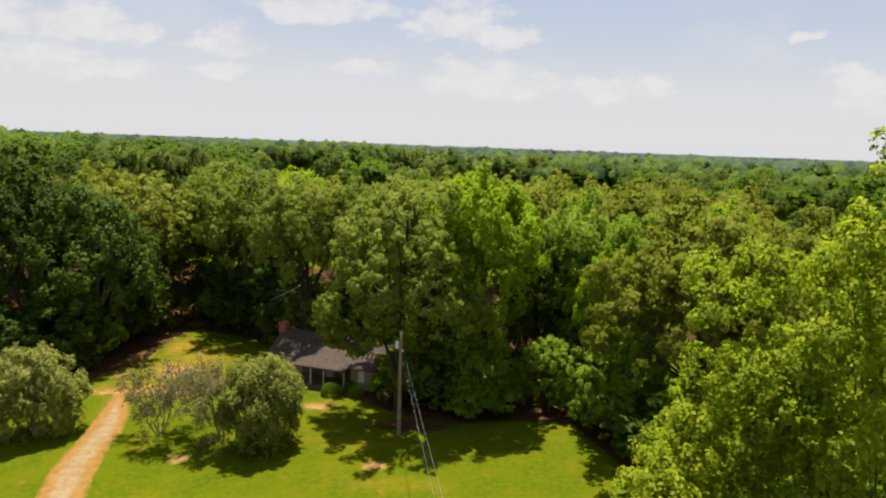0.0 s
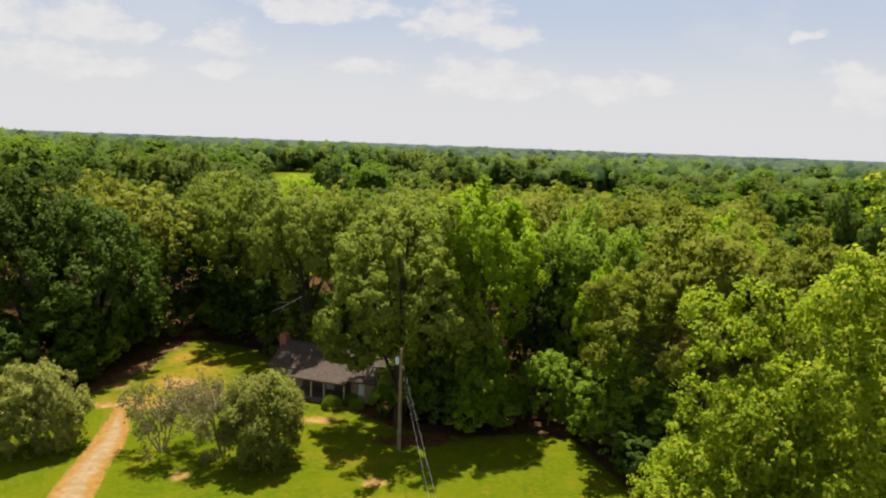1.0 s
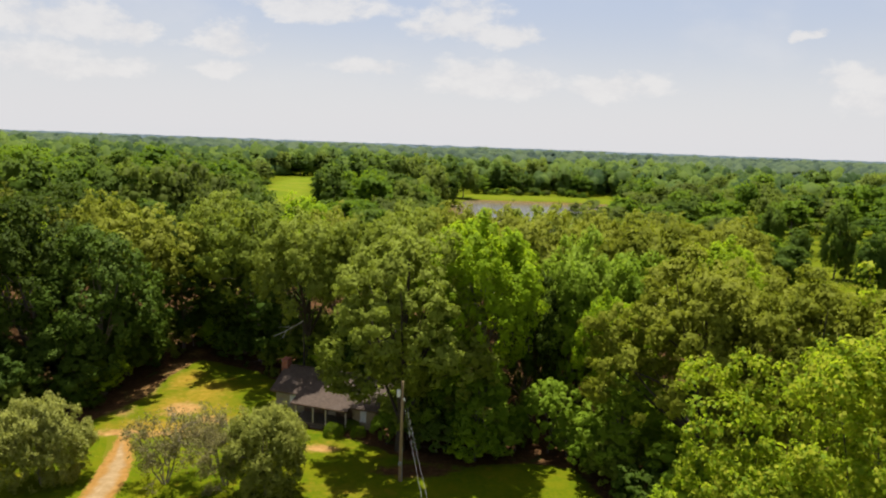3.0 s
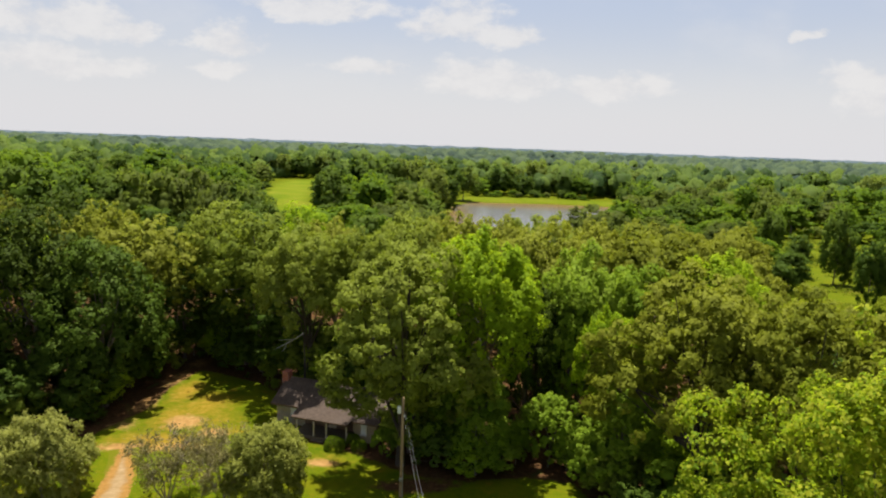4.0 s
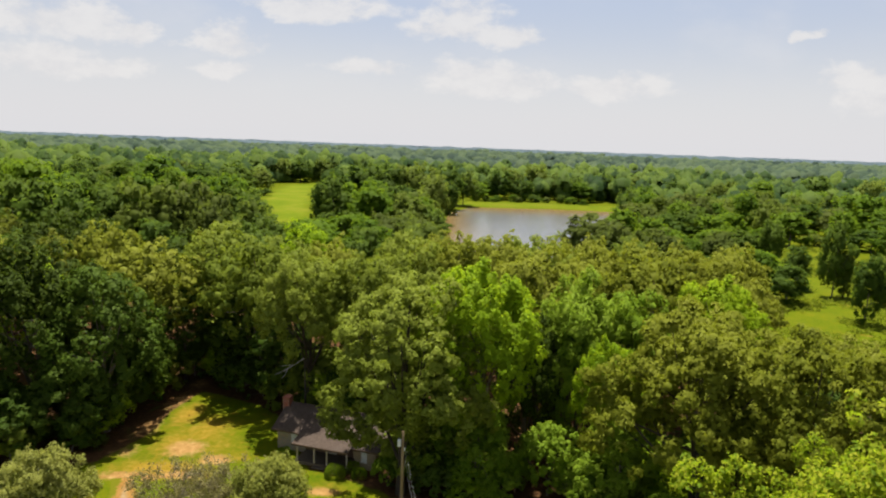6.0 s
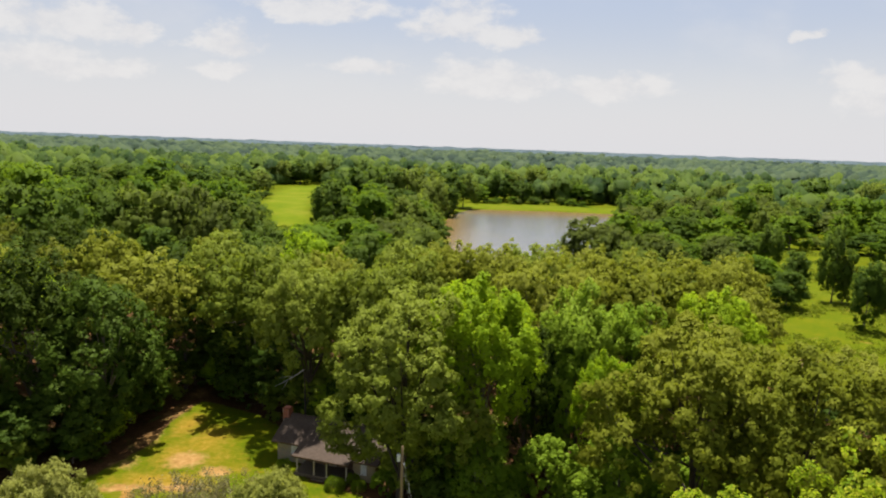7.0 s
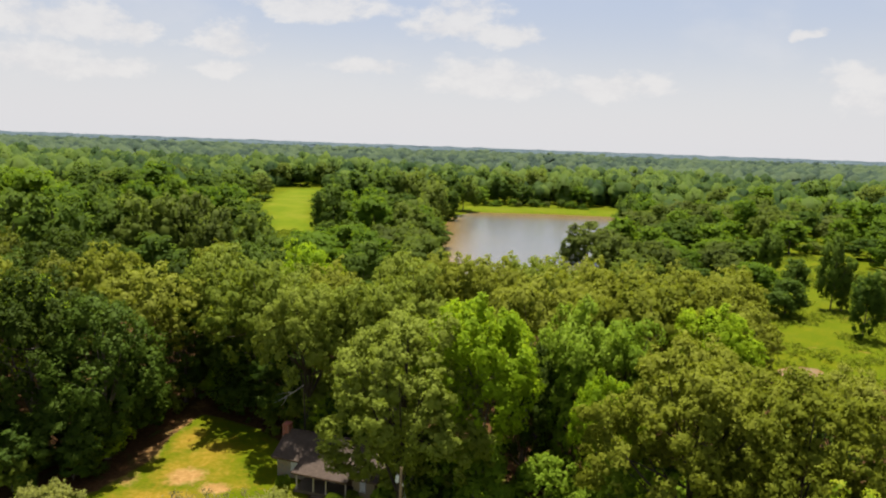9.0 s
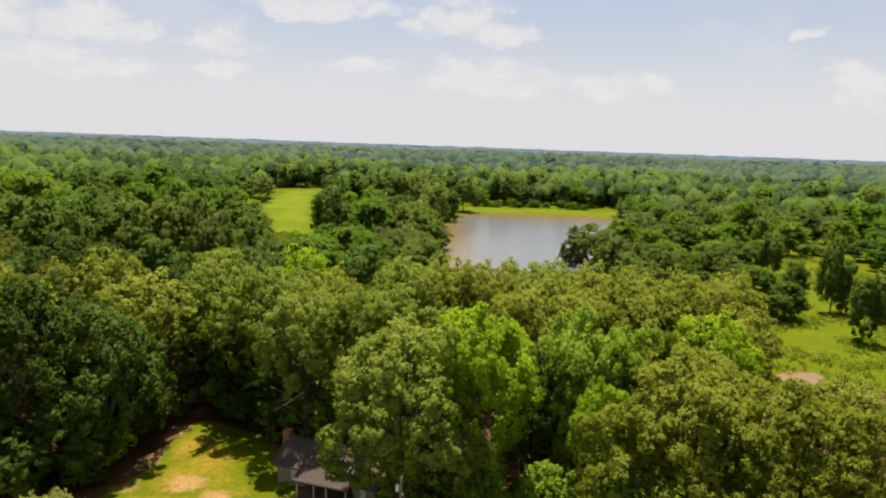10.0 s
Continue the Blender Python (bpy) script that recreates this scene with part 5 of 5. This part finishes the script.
for n in range(20):
    x, y = rng.uniform(16, 122), rng.uniform(410, 418)
    plant(OUTER, OUT_SIZE, ("lime", "olive", "lime", "green")[n % 4], n, x, y, rng.uniform(-1.6, 3.5), rng.uniform(2.0, 4.6), n * 80.0, "low behind the pond's dam", "trees round pond and meadow")

# ---- far woods: one object, thousands of small leafy clumps ----
def far_woods(name, y0, y1, step, radii, tops, billows, sprigs, sprig, leaf, seed, label, grow=1.0, lift=0.25):
    r = np.random.default_rng(seed)
    P = []
    y = y0
    while y < y1:
        st = step * (1 + (y - y0) / (y1 - y0) * (grow - 1))
        half = y * 0.73 + 30
        xs = np.arange(-half, half, st)
        P.append(np.stack([xs + r.uniform(-0.9, 0.9, len(xs)) * st, np.full(len(xs), y) + r.uniform(-0.9, 0.9, len(xs)) * st, np.full(len(xs), st / step)], 1))
        y += st
    P = np.concatenate(P)
    keep = np.ones(len(P), bool)
    for poly in (FIELD_L, FIELD_R, DAM, POND):
        keep &= inside(poly, P[:, 0], P[:, 1]) < (-24 if poly is DAM else -12 if poly is FIELD_L else -5)
    P = P[keep]
    m = len(P)
    stand = np.array([noise.noise((x * 0.006, y * 0.004, 3.0)) for x, y, _ in P])
    fine = np.array([noise.noise((x * 0.03, y * 0.02, 7.0)) for x, y, _ in P])
    R = r.uniform(*radii, m) * P[:, 2] * (0.75 + 0.5 * r.uniform(0, 1, m) ** 2)
    top = height(P[:, 0], P[:, 1]) + r.uniform(*tops, m) + 5.0 * r.uniform(0, 1, m) ** 4 + 5.0 * stand + 3.0 * fine
    tone = np.clip(0.5 + 0.55 * stand + 0.5 * fine + r.normal(size=m) * 0.3, 0, 1)
    # each tree: a few uneven billows, set off by loose sprays of leaves
    H = np.minimum(R * r.uniform(0.9, 1.7, m), 11.0)
    foot = height(P[:, 0], P[:, 1])
    reach = np.maximum(top - foot, 4.0)
    keep_f = ICO_F[ICO_V[ICO_F].mean(1)[:, 2] > -0.62]
    V, F, N, T, at = [], [], [], [], 0
    for b in range(billows):
        f = (b + 0.5) / billows
        az = b * 2.4 + r.uniform(0, 6.3, m)
        low = b % 3 == 2 and billows > 3
        q = 0.0 if b == 0 else (0.62 if low else 0.5)
        size = R * r.uniform(0.5, 0.75, m) * (1.15 if b == 0 else 0.9) * (1.0 if billows > 3 else 1.25)
        tall = np.minimum(size, 6.0) * r.uniform(0.85, 1.25, m)
        z = top - tall if b == 0 else top - H * (0.35 + 0.5 * f) - tall * 0.5
        if low:
            z = foot + reach * r.uniform(0.18, 0.4, m)
            tall = reach * 0.3
        C = np.stack([P[:, 0] + np.cos(az) * R * q, P[:, 1] + np.sin(az) * R * q, z], 1)
        wave = 1 + 0.12 * np.sin(ICO_V[None] @ r.normal(size=(m, 3, 1)) * 3.5 + r.uniform(0, 6, (m, 1, 1))) + r.normal(size=(m, 12, 1)) * 0.09
        V.append((C[:, None] + ICO_V[None] * wave * np.stack([size, size, tall], 1)[:, None]).reshape(-1, 3))
        F.append((keep_f[None] + (np.arange(m) * 12)[:, None, None]).reshape(-1, 3) + at)
        n = ICO_V[None] + (C - np.stack([P[:, 0], P[:, 1], foot + reach * 0.5], 1))[:, None] / R[:, None, None] + [0, 0, lift] + r.normal(size=(m, 12, 3)) * 0.1
        N.append((n / np.linalg.norm(n, axis=2, keepdims=True)).reshape(-1, 3))
        T.append(np.repeat(tone, 12))
        at += m * 12
        if sprigs:
            e = r.normal(size=(m, sprigs, 3)) + [0, 0, 0.4]
            e /= np.linalg.norm(e, axis=2, keepdims=True)
            c = C[:, None] + e * np.stack([size, size, tall], 1)[:, None] * r.uniform(0.92, 1.12, (m, sprigs, 1))
            lv, lf = small_leaves(c.reshape(-1, 3), (e + r.normal(size=e.shape) * 0.4).reshape(-1, 3), sprig, r)
            V.append(lv)
            F.append(lf + at)
            n = e + (C - np.stack([P[:, 0], P[:, 1], foot + reach * 0.5], 1))[:, None] / R[:, None, None] + [0, 0, lift] + r.normal(size=e.shape) * 0.15
            N.append(np.repeat((n / np.linalg.norm(n, axis=2, keepdims=True)).reshape(-1, 3), 3, 0))
            T.append(np.repeat(tone, sprigs * 3))
            at += m * sprigs * 3
    V, F, N, tone = np.concatenate(V), np.concatenate(F), np.concatenate(N), np.concatenate(T)
    me = raw_mesh(name, V, F, leaf, True, N)
    me.attributes.new("tone", "FLOAT", "POINT").data.foreach_set("value", tone.astype(np.float32))
    return tagged(new(name, me), label, "woods", kind="stuff")


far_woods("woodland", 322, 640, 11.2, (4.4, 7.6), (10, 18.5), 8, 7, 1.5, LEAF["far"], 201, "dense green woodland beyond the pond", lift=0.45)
# haze over these two woods lies in their leaf colours
far_woods("distant_woodland", 640, 1900, 15, (6, 9.6), (10, 18), 3, 0, 0, LEAF["pale"], 202, "wooded plain in the distance, leaf green tinted for haze", 1.6, 0.8)
far_woods("horizon_woodland", 1860, 4850, 46, (34, 46), (11.5, 13.5), 2, 0, 0, LEAF["blue"], 203, "wooded plain reaching the horizon, leaves tinted blue for haze", 2.2, 1.1)


def rough_growth(name, polys, count, size, tall, seed, label, leaf):
    """Tufts of weeds over rough ground: one object of kind stuff."""
    r = np.random.default_rng(seed)
    C = []
    for poly, part_of in polys:
        p = np.array(poly)
        x = r.uniform(p[:, 0].min(), p[:, 0].max(), count)
        y = r.uniform(p[:, 1].min(), p[:, 1].max(), count)
        patchy = np.array([noise.noise((a * 0.09, b * 0.09, 2.0)) for a, b in zip(x, y)])
        ok = (inside(poly, x, y) > 0.5) & (patchy > part_of)
        C.append(np.stack([x[ok], y[ok]], 1))
    C = np.concatenate(C)
    m = len(C)
    base = np.stack([C[:, 0], C[:, 1], height(C[:, 0], C[:, 1])], 1)
    blades = 7
    c = np.repeat(base, blades, 0) + r.normal(size=(m * blades, 3)) * [size * 0.6, size * 0.6, 0]
    c[:, 2] += r.uniform(0.1, 1.0, m * blades) * tall
    V, F = leaf_cards(c, r.normal(size=c.shape) + [0, 0, 0.6], size, r, slim=0.5)
    return tagged(new(name, raw_mesh(name, V, F, leaf)), label, "weeds", kind="stuff")


rough_growth("meadow_weeds", [(FIELD_R, -0.12)], 6000, 0.65, 0.7, 301, "rank green weeds over the rough meadow", LEAF["weed"])
rough_growth("field_weeds", [([(-76, 250), (-62, 258), (-48, 213), (-40, 188), (-54, 182), (-58, 211)], -0.25)], 2600, 1.2, 1.9, 302, "tall pale weeds at the field's end", LEAF["weed"])
